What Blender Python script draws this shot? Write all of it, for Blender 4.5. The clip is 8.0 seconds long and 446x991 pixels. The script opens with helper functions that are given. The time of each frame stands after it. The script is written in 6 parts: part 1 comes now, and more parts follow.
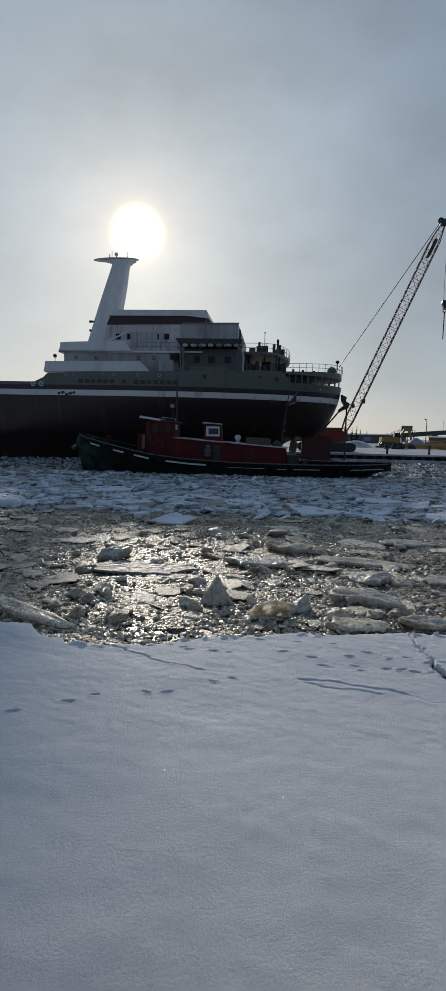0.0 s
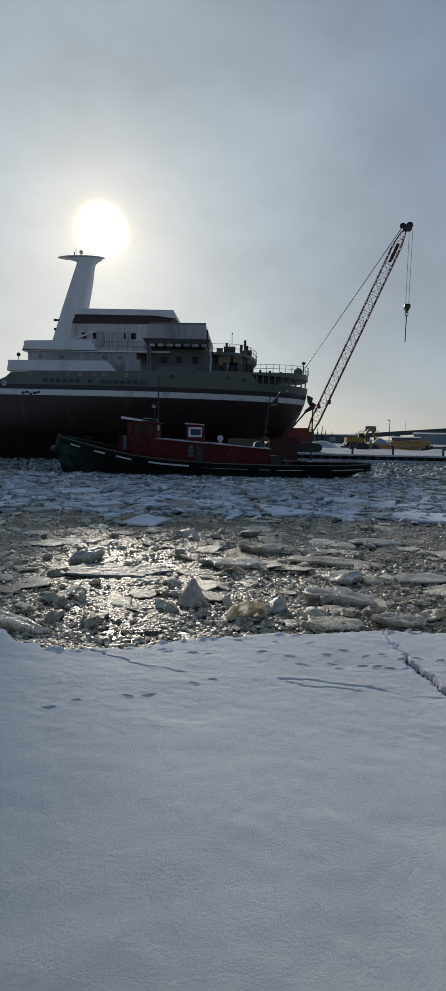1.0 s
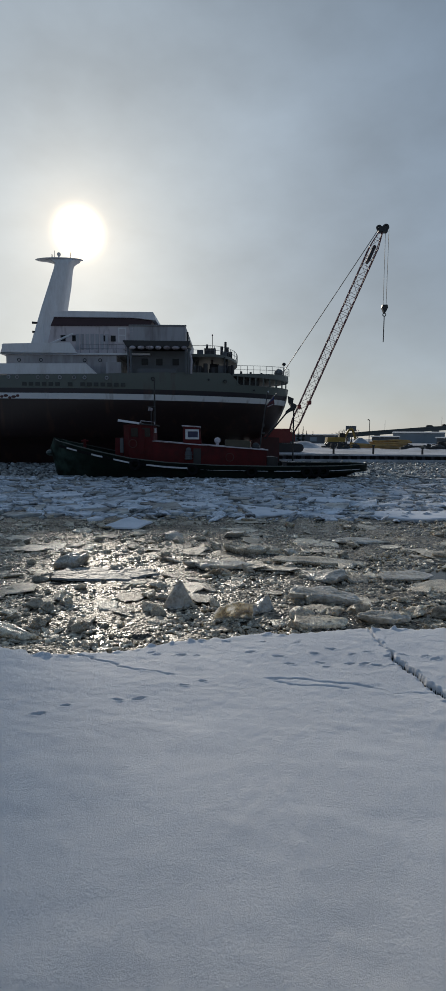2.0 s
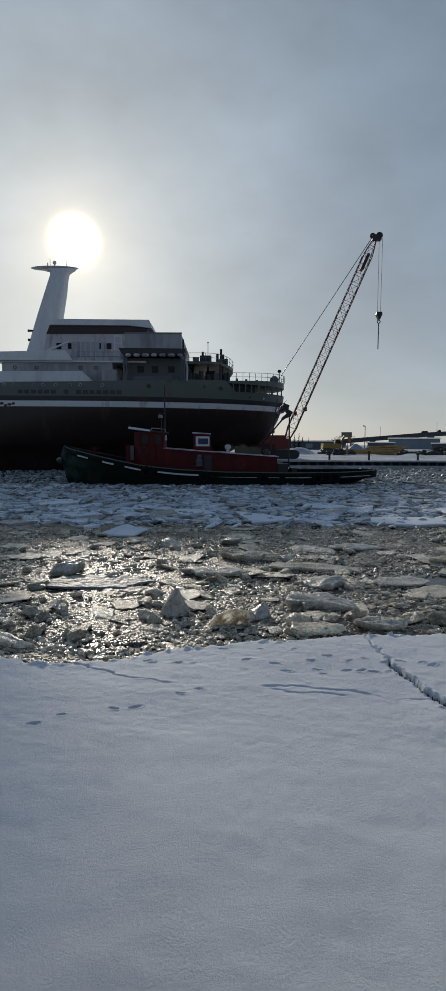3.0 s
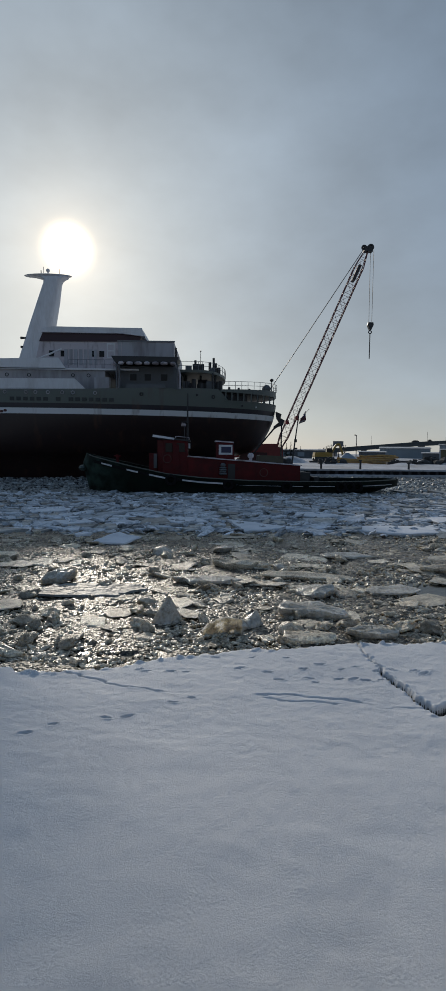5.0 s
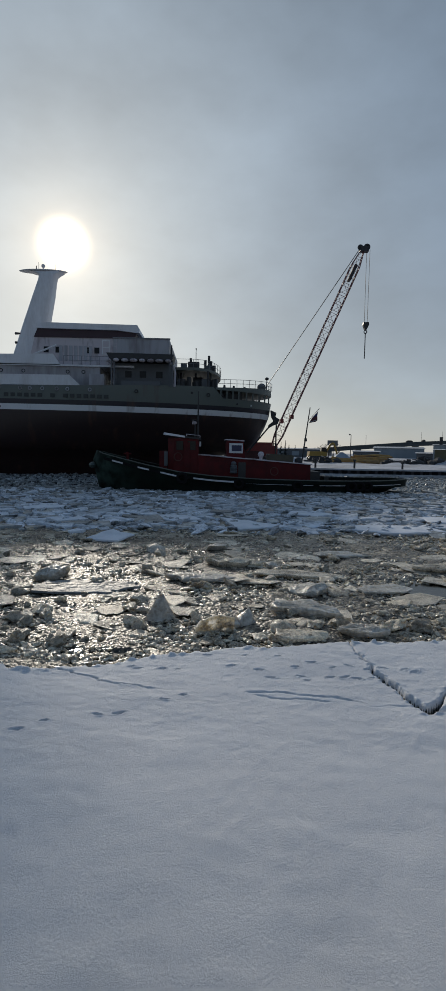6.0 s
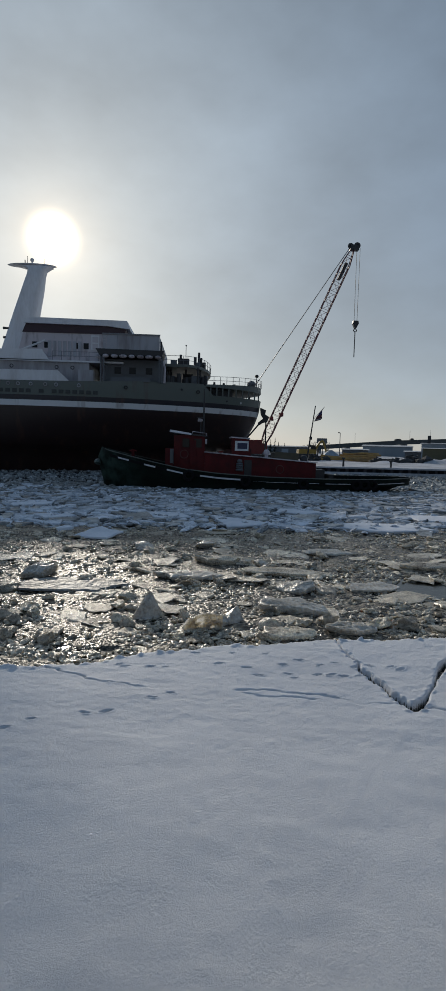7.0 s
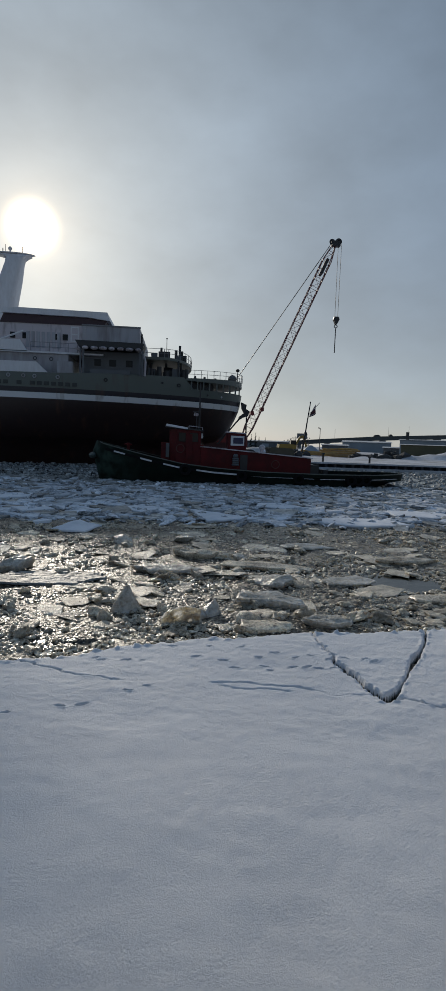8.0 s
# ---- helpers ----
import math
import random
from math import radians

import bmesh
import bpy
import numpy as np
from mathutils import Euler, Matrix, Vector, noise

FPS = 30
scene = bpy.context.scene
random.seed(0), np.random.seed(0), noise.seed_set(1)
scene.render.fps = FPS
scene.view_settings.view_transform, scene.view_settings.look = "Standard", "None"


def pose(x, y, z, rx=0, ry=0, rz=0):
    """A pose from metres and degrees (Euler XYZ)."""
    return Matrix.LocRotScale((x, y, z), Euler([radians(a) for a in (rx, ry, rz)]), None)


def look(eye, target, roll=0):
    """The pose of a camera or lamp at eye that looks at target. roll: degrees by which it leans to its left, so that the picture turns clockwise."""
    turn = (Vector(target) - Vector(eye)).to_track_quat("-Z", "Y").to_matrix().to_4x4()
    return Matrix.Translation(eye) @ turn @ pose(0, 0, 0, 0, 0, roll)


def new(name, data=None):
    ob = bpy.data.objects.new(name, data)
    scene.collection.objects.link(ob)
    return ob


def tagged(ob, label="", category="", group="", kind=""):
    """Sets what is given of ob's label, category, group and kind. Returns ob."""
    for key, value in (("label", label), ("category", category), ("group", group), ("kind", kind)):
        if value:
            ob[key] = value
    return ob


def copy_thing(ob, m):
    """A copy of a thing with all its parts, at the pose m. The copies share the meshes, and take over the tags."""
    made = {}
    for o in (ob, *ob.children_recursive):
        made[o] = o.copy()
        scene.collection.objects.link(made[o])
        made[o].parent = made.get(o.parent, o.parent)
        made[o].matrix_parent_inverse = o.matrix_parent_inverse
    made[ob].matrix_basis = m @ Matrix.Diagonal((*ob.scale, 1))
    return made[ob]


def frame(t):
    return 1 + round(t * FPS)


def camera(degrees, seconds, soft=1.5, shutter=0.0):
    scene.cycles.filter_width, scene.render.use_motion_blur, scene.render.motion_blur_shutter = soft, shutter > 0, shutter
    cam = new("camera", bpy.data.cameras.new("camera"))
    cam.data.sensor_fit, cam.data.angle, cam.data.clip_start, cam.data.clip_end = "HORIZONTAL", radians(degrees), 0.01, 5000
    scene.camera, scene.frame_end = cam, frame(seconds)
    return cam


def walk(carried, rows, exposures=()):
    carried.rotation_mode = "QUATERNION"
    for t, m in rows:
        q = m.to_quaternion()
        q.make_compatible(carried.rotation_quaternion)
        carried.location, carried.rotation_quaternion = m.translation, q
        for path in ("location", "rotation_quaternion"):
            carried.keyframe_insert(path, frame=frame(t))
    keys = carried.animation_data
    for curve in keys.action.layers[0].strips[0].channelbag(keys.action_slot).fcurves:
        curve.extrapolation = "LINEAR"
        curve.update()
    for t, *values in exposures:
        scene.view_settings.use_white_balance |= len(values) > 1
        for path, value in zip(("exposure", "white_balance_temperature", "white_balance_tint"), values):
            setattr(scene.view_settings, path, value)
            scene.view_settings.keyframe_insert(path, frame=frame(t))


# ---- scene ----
cam = camera(45.4, 8.0)
PATH = [
    (0, (0.1548, 0.0261, 3.105), (-0.0234, 1.8054, 2.9025), 1.2),
    (0.5, (0.1053, 0.0477, 3.1167), (-0.018, 1.8315, 2.9142), 1.5),
    (1, (0.0054, -0.0126, 3.132), (-0.0621, 1.7748, 2.9322), 1.2),
    (1.5, (-0.0441, -0.0585, 3.1446), (-0.0711, 1.7307, 2.9457), 0.8),
    (3, (-0.0324, -0.0612, 3.15), (-0.0288, 1.7307, 2.9781), 0.2),
    (3.5, (-0.0468, -0.0684, 3.1545), (-0.0378, 1.7244, 2.9979), 0.1),
    (4, (-0.0441, -0.0855, 3.1545), (-0.0315, 1.7091, 3.0096), 0.0),
    (4.5, (-0.0531, -0.0855, 3.159), (-0.0333, 1.7082, 3.015), 0.2),
    (6, (-0.0414, -0.0999, 3.1554), (0.009, 1.6929, 3.0051), 1.1),
    (6.5, (-0.0324, -0.1035, 3.1635), (0.0261, 1.6884, 3.0078), 1.3),
    (7, (-0.0324, -0.108, 3.1734), (0.054, 1.683, 3.0141), 1.5),
    (7.5, (-0.0198, -0.1179, 3.1716), (0.09, 1.6713, 3.006), 1.9),
    (8, (0.0009, -0.1278, 3.1698), (0.1539, 1.6569, 2.9934), 2.1),
]
walk(cam, [(t, look(e, a, r)) for t, e, a, r in PATH])

# ---- light ----
SUN = Vector((-0.2436, 0.9116, 0.3311)).normalized()
world = bpy.data.worlds.new("sky")
scene.world = world
world.use_nodes = True
wn, wl = world.node_tree.nodes, world.node_tree.links
wn.clear()
w_out = wn.new("ShaderNodeOutputWorld")
w_bg = wn.new("ShaderNodeBackground")
w_sky = wn.new("ShaderNodeTexSky")
w_sky.sky_type = "NISHITA"
w_sky.sun_disc = False
w_sky.sun_elevation = math.asin(SUN.z)
w_sky.sun_rotation = math.atan2(SUN.x, SUN.y)
w_sky.air_density, w_sky.dust_density, w_sky.ozone_density = 1.0, 0.8, 2.0
w_bg.inputs["Strength"].default_value = 0.097
w_tc = wn.new("ShaderNodeTexCoord")


def wmath(op, a, b=None):
    n = wn.new("ShaderNodeMath")
    n.operation = op
    for i, v in enumerate((a, b)):
        if v is None:
            continue
        if isinstance(v, (int, float)):
            n.inputs[i].default_value = v
        else:
            wl.new(v, n.inputs[i])
    return n.outputs[0]


# thin high haze: a soft veil with faint streaks, and the aureole that it makes round the sun
w_norm = wn.new("ShaderNodeVectorMath")
w_norm.operation = "NORMALIZE"
wl.new(w_tc.outputs["Generated"], w_norm.inputs[0])
w_dot = wn.new("ShaderNodeVectorMath")
w_dot.operation = "DOT_PRODUCT"
wl.new(w_norm.outputs["Vector"], w_dot.inputs[0])
w_dot.inputs[1].default_value = SUN
w_ang = wmath("ARCCOSINE", wmath("MINIMUM", w_dot.outputs["Value"], 1.0))
w_core = wmath("MULTIPLY", wmath("EXPONENT", wmath("MULTIPLY", wmath("POWER", wmath("DIVIDE", w_ang, 0.0318), 3.4), -1.0)), 36.0)
w_ring = wmath("MULTIPLY", wmath("EXPONENT", wmath("MULTIPLY", wmath("DIVIDE", w_ang, 0.046), -1.0)), 5.4)
w_glow = wmath("ADD", w_core, w_ring)
w_wide = wmath("MULTIPLY", wmath("EXPONENT", wmath("MULTIPLY", wmath("DIVIDE", w_ang, 0.52), -1.0)), 4.3)
w_sep = wn.new("ShaderNodeSeparateXYZ")
wl.new(w_norm.outputs["Vector"], w_sep.inputs[0])
w_low = wmath("MULTIPLY", wmath("EXPONENT", wmath("MULTIPLY", wmath("DIVIDE", wmath("MAXIMUM", w_sep.outputs["Z"], 0.0), 0.22), -1.0)), 2.1)
w_map = wn.new("ShaderNodeMapping")
w_map.inputs["Scale"].default_value = (1.8, 1.8, 3.2)
w_map.inputs["Rotation"].default_value = (0.3, 0.5, 0.2)
wl.new(w_norm.outputs["Vector"], w_map.inputs["Vector"])
w_noise = wn.new("ShaderNodeTexNoise")
w_noise.inputs["Scale"].default_value = 1.7
w_noise.inputs["Detail"].default_value = 5.0
w_noise.inputs["Roughness"].default_value = 0.55
wl.new(w_map.outputs["Vector"], w_noise.inputs["Vector"])
w_ramp = wn.new("ShaderNodeMapRange")
w_ramp.inputs["From Min"].default_value = 0.35
w_ramp.inputs["From Max"].default_value = 0.75
w_ramp.inputs["To Min"].default_value = 0.9
w_ramp.inputs["To Max"].default_value = 1.35
wl.new(w_noise.outputs["Fac"], w_ramp.inputs["Value"])
w_cloud = wn.new("ShaderNodeMapRange")
w_cloud.inputs["From Min"].default_value = 0.35
w_cloud.inputs["From Max"].default_value = 0.7
w_cloud.inputs["To Min"].default_value = 0.86
w_cloud.inputs["To Max"].default_value = 1.16
wl.new(w_noise.outputs["Fac"], w_cloud.inputs["Value"])
w_veil = wn.new("ShaderNodeVectorMath")
w_veil.operation = "SCALE"
w_veil.inputs[0].default_value = (0.42, 0.935, 1.78)
wl.new(w_ramp.outputs["Result"], w_veil.inputs["Scale"])
w_warm = wn.new("ShaderNodeVectorMath")
w_warm.operation = "SCALE"
w_warm.inputs[0].default_value = (1.0, 0.72, 0.42)
wl.new(w_glow, w_warm.inputs["Scale"])
w_dim = wn.new("ShaderNodeVectorMath")
w_dim.operation = "SCALE"
wl.new(w_sky.outputs["Color"], w_dim.inputs[0])
w_dim.inputs["Scale"].default_value = 0.12


def tinted(value, colour):
    n = wn.new("ShaderNodeVectorMath")
    n.operation = "SCALE"
    n.inputs[0].default_value = colour
    wl.new(value, n.inputs["Scale"])
    return n.outputs["Vector"]


def summed(a, b):
    n = wn.new("ShaderNodeVectorMath")
    n.operation = "ADD"
    wl.new(a, n.inputs[0])
    wl.new(b, n.inputs[1])
    return n.outputs["Vector"]


w_all = summed(w_dim.outputs["Vector"], w_veil.outputs["Vector"])
w_all = summed(w_all, w_warm.outputs["Vector"])
w_all = summed(w_all, tinted(wmath("MULTIPLY", w_wide, w_cloud.outputs["Result"]), (1.02, 1.03, 0.87)))
w_all = summed(w_all, tinted(w_low, (1.18, 1.04, 0.74)))
wl.new(w_all, w_bg.inputs["Color"])
wl.new(w_bg.outputs["Background"], w_out.inputs["Surface"])

sun_data = bpy.data.lights.new("sun", "SUN")
sun_data.energy = 1.8
sun_data.angle = radians(2.2)
sun_data.color = (1.0, 0.91, 0.78)
sun = new("sun", sun_data)
sun.matrix_world = look((0, 0, 60), Vector((0, 0, 60)) - SUN)


# ---- materials ----
def material(name, col, rough=0.6, metal=0.0, col2=None, scale=1.5, bump=0.15, bscale=18.0, fine=0.5, spec=0.5, stops=(0.35, 0.7), stretch=(1, 1, 1), vary=0.0, dist=0.02, glow=0.0, vary_ob=0.0, grain=0.5):
    """Two scales of noise mix col and col2; a fine noise gives relief and uneven gloss. vary, vary_ob: random value from piece to piece of a mesh, or from object to object. grain: how harsh the fine noise is."""
    m = bpy.data.materials.new(name)
    m.use_nodes = True
    n, l = m.node_tree.nodes, m.node_tree.links
    b = n["Principled BSDF"]
    col2 = col2 or tuple(c * 0.7 for c in col)
    tc, mp = n.new("ShaderNodeTexCoord"), n.new("ShaderNodeMapping")
    mp.inputs["Scale"].default_value = stretch
    l.new(tc.outputs["Object"], mp.inputs["Vector"])
    big, small = n.new("ShaderNodeTexNoise"), n.new("ShaderNodeTexNoise")
    for t, s, d in ((big, scale, 6.0), (small, bscale, 4.0)):
        t.inputs["Scale"].default_value, t.inputs["Detail"].default_value = s, d
        l.new(mp.outputs["Vector"], t.inputs["Vector"])
    if grain > 0.5:
        small.inputs["Roughness"].default_value, small.inputs["Detail"].default_value = grain, 9.0
    add = n.new("ShaderNodeMix")
    add.data_type = "FLOAT"
    add.inputs[0].default_value = fine * 0.6
    l.new(big.outputs["Fac"], add.inputs[2])
    l.new(small.outputs["Fac"], add.inputs[3])
    ramp = n.new("ShaderNodeValToRGB")
    ramp.color_ramp.elements[0].position, ramp.color_ramp.elements[1].position = stops
    ramp.color_ramp.elements[0].color = (*col2, 1)
    ramp.color_ramp.elements[1].color = (*col, 1)
    l.new(add.outputs[0], ramp.inputs["Fac"])
    base = ramp.outputs["Color"]
    if vary or vary_ob:
        info, hsv, mr = n.new("ShaderNodeNewGeometry" if vary else "ShaderNodeObjectInfo"), n.new("ShaderNodeHueSaturation"), n.new("ShaderNodeMapRange")
        mr.inputs["To Min"].default_value, mr.inputs["To Max"].default_value = 1 - max(vary, vary_ob), 1 + max(vary, vary_ob)
        l.new(info.outputs["Random Per Island" if vary else "Random"], mr.inputs["Value"])
        l.new(mr.outputs["Result"], hsv.inputs["Value"])
        l.new(base, hsv.inputs["Color"])
        base = hsv.outputs["Color"]
    l.new(base, b.inputs["Base Color"])
    rr = n.new("ShaderNodeMapRange")
    rr.inputs["To Min"].default_value, rr.inputs["To Max"].default_value = max(0.03, rough * 0.75), min(1, rough * 1.3)
    l.new(small.outputs["Fac"], rr.inputs["Value"])
    l.new(rr.outputs["Result"], b.inputs["Roughness"])
    b.inputs["Metallic"].default_value = metal
    b.inputs["Specular IOR Level"].default_value = spec
    if bump:
        bp = n.new("ShaderNodeBump")
        bp.inputs["Strength"].default_value, bp.inputs["Distance"].default_value = bump, dist
        if glow:
            b.inputs["Subsurface Weight"].default_value = glow
            b.inputs["Subsurface Radius"].default_value = (0.12, 0.11, 0.09)
            b.inputs["Subsurface Scale"].default_value = 1.0
        l.new(small.outputs["Fac"], bp.inputs["Height"])
        l.new(bp.outputs["Normal"], b.inputs["Normal"])
    return m


def hull_paint():
    """Painted bands of the freighter's side by height: red-brown, white line, dark line, grey-green."""
    m = material("hull_paint", (0.3, 0.3, 0.3), 0.42, bump=0.1, bscale=6.0)
    n, l = m.node_tree.nodes, m.node_tree.links
    b = n["Principled BSDF"]
    tc, sep = n.new("ShaderNodeTexCoord"), n.new("ShaderNodeSeparateXYZ")
    l.new(tc.outputs["Object"], sep.inputs[0])
    mr = n.new("ShaderNodeMapRange")
    mr.inputs["From Max"].default_value = 12.0
    l.new(sep.outputs["Z"], mr.inputs["Value"])
    ramp = n.new("ShaderNodeValToRGB")
    cr = ramp.color_ramp
    cr.interpolation = "CONSTANT"
    bands = ((0.0, (0.029, 0.016, 0.015)), (6.95, (0.72, 0.73, 0.74)), (7.58, (0.022, 0.02, 0.028)), (8.08, (0.118, 0.138, 0.124)))
    cr.elements[0].color = (*bands[0][1], 1)
    cr.elements[1].position, cr.elements[1].color = bands[1][0] / 12, (*bands[1][1], 1)
    for z, c in bands[2:]:
        e = cr.elements.new(z / 12)
        e.color = (*c, 1)
    l.new(mr.outputs["Result"], ramp.inputs["Fac"])
    mp, noi = n.new("ShaderNodeMapping"), n.new("ShaderNodeTexNoise")
    mp.inputs["Scale"].default_value = (0.9, 0.9, 0.12)
    noi.inputs["Scale"].default_value, noi.inputs["Detail"].default_value = 1.4, 8.0
    l.new(tc.outputs["Object"], mp.inputs["Vector"])
    l.new(mp.outputs["Vector"], noi.inputs["Vector"])
    rust = n.new("ShaderNodeMapRange")
    rust.inputs["From Min"].default_value, rust.inputs["From Max"].default_value = 0.56, 0.78
    rust.inputs["To Max"].default_value = 0.65
    l.new(noi.outputs["Fac"], rust.inputs["Value"])
    mix = n.new("ShaderNodeMix")
    mix.data_type = "RGBA"
    mix.inputs[7].default_value = (0.10, 0.045, 0.028, 1)
    l.new(rust.outputs["Result"], mix.inputs[0])
    l.new(ramp.outputs["Color"], mix.inputs[6])
    l.new(mix.outputs[2], b.inputs["Base Color"])
    return m


def slush_material():
    """Wet brash: dark water between crushed grey-brown ice, with strong relief."""
    m = bpy.data.materials.new("slush")
    m.use_nodes = True
    n, l = m.node_tree.nodes, m.node_tree.links
    b = n["Principled BSDF"]
    tc = n.new("ShaderNodeTexCoord")
    a, c, v = n.new("ShaderNodeTexNoise"), n.new("ShaderNodeTexNoise"), n.new("ShaderNodeTexVoronoi")
    a.inputs["Scale"].default_value, a.inputs["Detail"].default_value = 0.9, 7.0
    c.inputs["Scale"].default_value, c.inputs["Detail"].default_value = 11.0, 6.0
    v.inputs["Scale"].default_value = 17.0
    for t in (a, c, v):
        l.new(tc.outputs["Object"], t.inputs["Vector"])
    mix = n.new("ShaderNodeMix")
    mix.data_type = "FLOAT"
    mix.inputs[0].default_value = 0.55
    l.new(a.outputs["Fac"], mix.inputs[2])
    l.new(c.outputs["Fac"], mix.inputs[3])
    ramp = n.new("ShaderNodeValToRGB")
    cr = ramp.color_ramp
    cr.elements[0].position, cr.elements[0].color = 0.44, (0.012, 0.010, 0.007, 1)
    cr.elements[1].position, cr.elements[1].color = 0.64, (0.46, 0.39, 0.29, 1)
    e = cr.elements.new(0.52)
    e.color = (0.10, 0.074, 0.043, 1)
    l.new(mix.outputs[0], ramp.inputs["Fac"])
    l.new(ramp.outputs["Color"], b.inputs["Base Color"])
    rr = n.new("ShaderNodeMapRange")
    rr.inputs["From Min"].default_value, rr.inputs["From Max"].default_value = 0.35, 0.7
    rr.inputs["To Min"].default_value, rr.inputs["To Max"].default_value = 0.13, 0.6
    l.new(mix.outputs[0], rr.inputs["Value"])
    l.new(rr.outputs["Result"], b.inputs["Roughness"])
    h = n.new("ShaderNodeMath")
    h.operation = "SUBTRACT"
    l.new(mix.outputs[0], h.inputs[0])
    h2 = n.new("ShaderNodeMath")
    h2.operation = "MULTIPLY"
    h2.inputs[1].default_value = 0.35
    l.new(v.outputs["Distance"], h2.inputs[0])
    l.new(h2.outputs[0], h.inputs[1])
    bp = n.new("ShaderNodeBump")
    bp.inputs["Strength"].default_value, bp.inputs["Distance"].default_value = 1.0, 0.075
    l.new(h.outputs[0], bp.inputs["Height"])
    l.new(bp.outputs["Normal"], b.inputs["Normal"])
    return m


M = {}
M["snow"] = material("snow", (0.83, 0.835, 0.85), 0.7, col2=(0.73, 0.735, 0.755), scale=0.9, bump=1.0, bscale=34.0, fine=0.6, spec=0.3, dist=0.016, grain=0.8)
M["far_snow"] = material("far_snow", (0.62, 0.63, 0.66), 0.8, col2=(0.28, 0.27, 0.26), scale=0.18, bump=0.5, bscale=1.5, spec=0.2, stops=(0.3, 0.6), dist=0.15)
M["old_snow"] = material("old_roof_snow", (0.52, 0.54, 0.57), 0.8, col2=(0.36, 0.37, 0.38), scale=0.3, bump=0.3, bscale=2.0)
M["floe_snow"] = material("floe_snow", (0.74, 0.77, 0.82), 0.6, col2=(0.16, 0.17, 0.17), scale=1.1, bump=0.7, bscale=10.0, fine=0.8, spec=0.4, stops=(0.36, 0.58), vary=0.35, dist=0.06)
M["rubble"] = material("grey_rubble_ice", (0.42, 0.43, 0.42), 0.4, col2=(0.12, 0.12, 0.11), scale=1.6, bump=0.6, bscale=9.0, fine=0.8, stops=(0.36, 0.6), vary=0.4, dist=0.05)
M["clean_floe"] = material("clean_floe_snow", (0.80, 0.82, 0.86), 0.7, col2=(0.62, 0.66, 0.71), scale=0.9, bump=0.3, bscale=12.0, spec=0.3, stops=(0.3, 0.55), dist=0.03)
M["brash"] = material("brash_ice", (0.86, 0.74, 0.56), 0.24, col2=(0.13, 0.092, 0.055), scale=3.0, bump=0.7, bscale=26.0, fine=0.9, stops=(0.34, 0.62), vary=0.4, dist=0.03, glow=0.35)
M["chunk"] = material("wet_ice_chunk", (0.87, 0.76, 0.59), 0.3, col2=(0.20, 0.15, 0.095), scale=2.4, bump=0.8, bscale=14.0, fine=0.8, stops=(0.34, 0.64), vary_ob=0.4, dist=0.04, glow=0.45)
M["plate_white"] = material("snowy_plate", (0.76, 0.79, 0.84), 0.65, col2=(0.40, 0.43, 0.46), scale=0.9, bump=0.6, bscale=7.0, fine=0.7, spec=0.3, stops=(0.36, 0.6), vary_ob=0.22, dist=0.06)
M["plate_grey"] = material("wet_grey_plate", (0.46, 0.47, 0.46), 0.4, col2=(0.13, 0.135, 0.13), scale=1.3, bump=0.7, bscale=8.0, fine=0.8, spec=0.4, stops=(0.36, 0.62), vary_ob=0.35, dist=0.06)
M["block"] = material("clear_ice_block", (0.70, 0.66, 0.59), 0.24, col2=(0.30, 0.26, 0.20), scale=2.6, bump=0.8, bscale=16.0, fine=0.8, stops=(0.36, 0.64), dist=0.05, glow=0.6)
# Wet ice below the snow; its near-black colour also paints the cracks' shade.
M["shaded_under_ice"] = material("wet_ice_with_crack_shade", (0.085, 0.08, 0.068), 0.35, col2=(0.02, 0.02, 0.018), scale=4.0, bump=0.6, bscale=24.0, dist=0.03)
M["slush"] = slush_material()
M["rubble_field"] = material("grey_rubble_field", (0.36, 0.37, 0.36), 0.5, col2=(0.085, 0.09, 0.085), scale=1.1, bump=1.0, bscale=7.0, fine=0.9, stops=(0.36, 0.62), dist=0.12)
M["frost"] = material("frost_crystal", (0.9, 0.92, 0.95), 0.05, scale=30, bump=0, spec=1.0)
M["water"] = material("open_water", (0.012, 0.014, 0.012), 0.16, col2=(0.008, 0.010, 0.009), scale=0.3, bump=0.35, bscale=5.0, spec=0.3)
M["hull"] = hull_paint()
M["white"] = material("white_ship_paint", (0.74, 0.74, 0.76), 0.45, col2=(0.58, 0.56, 0.56), scale=0.6, bump=0.05, bscale=5.0, stretch=(1, 1, 0.3), stops=(0.3, 0.55))
M["house_grey"] = material("stained_grey_paint", (0.40, 0.40, 0.43), 0.5, col2=(0.17, 0.145, 0.145), scale=0.5, bump=0.05, bscale=3.0, stretch=(1, 1, 0.2), stops=(0.3, 0.55))
M["worn_white"] = material("worn_white_paint", (0.56, 0.51, 0.53), 0.55, col2=(0.13, 0.09, 0.09), scale=0.7, bump=0.06, bscale=3.0, stretch=(1, 1, 0.3), stops=(0.36, 0.52))
M["maroon"] = material("maroon_band", (0.05, 0.021, 0.03), 0.5, scale=0.8)
M["shipgreen"] = material("grey_green_paint", (0.118, 0.138, 0.124), 0.45, col2=(0.10, 0.11, 0.095), scale=0.6, stretch=(1, 1, 0.3))
M["dark"] = material("dark_steel", (0.03, 0.03, 0.032), 0.5, scale=3)
M["deck"] = material("deck_red_brown", (0.12, 0.05, 0.04), 0.7, scale=1)
M["steel"] = material("railing_steel", (0.22, 0.22, 0.23), 0.5, scale=4)
M["letter"] = material("dark_lettering", (0.045, 0.052, 0.05), 0.5, scale=4)
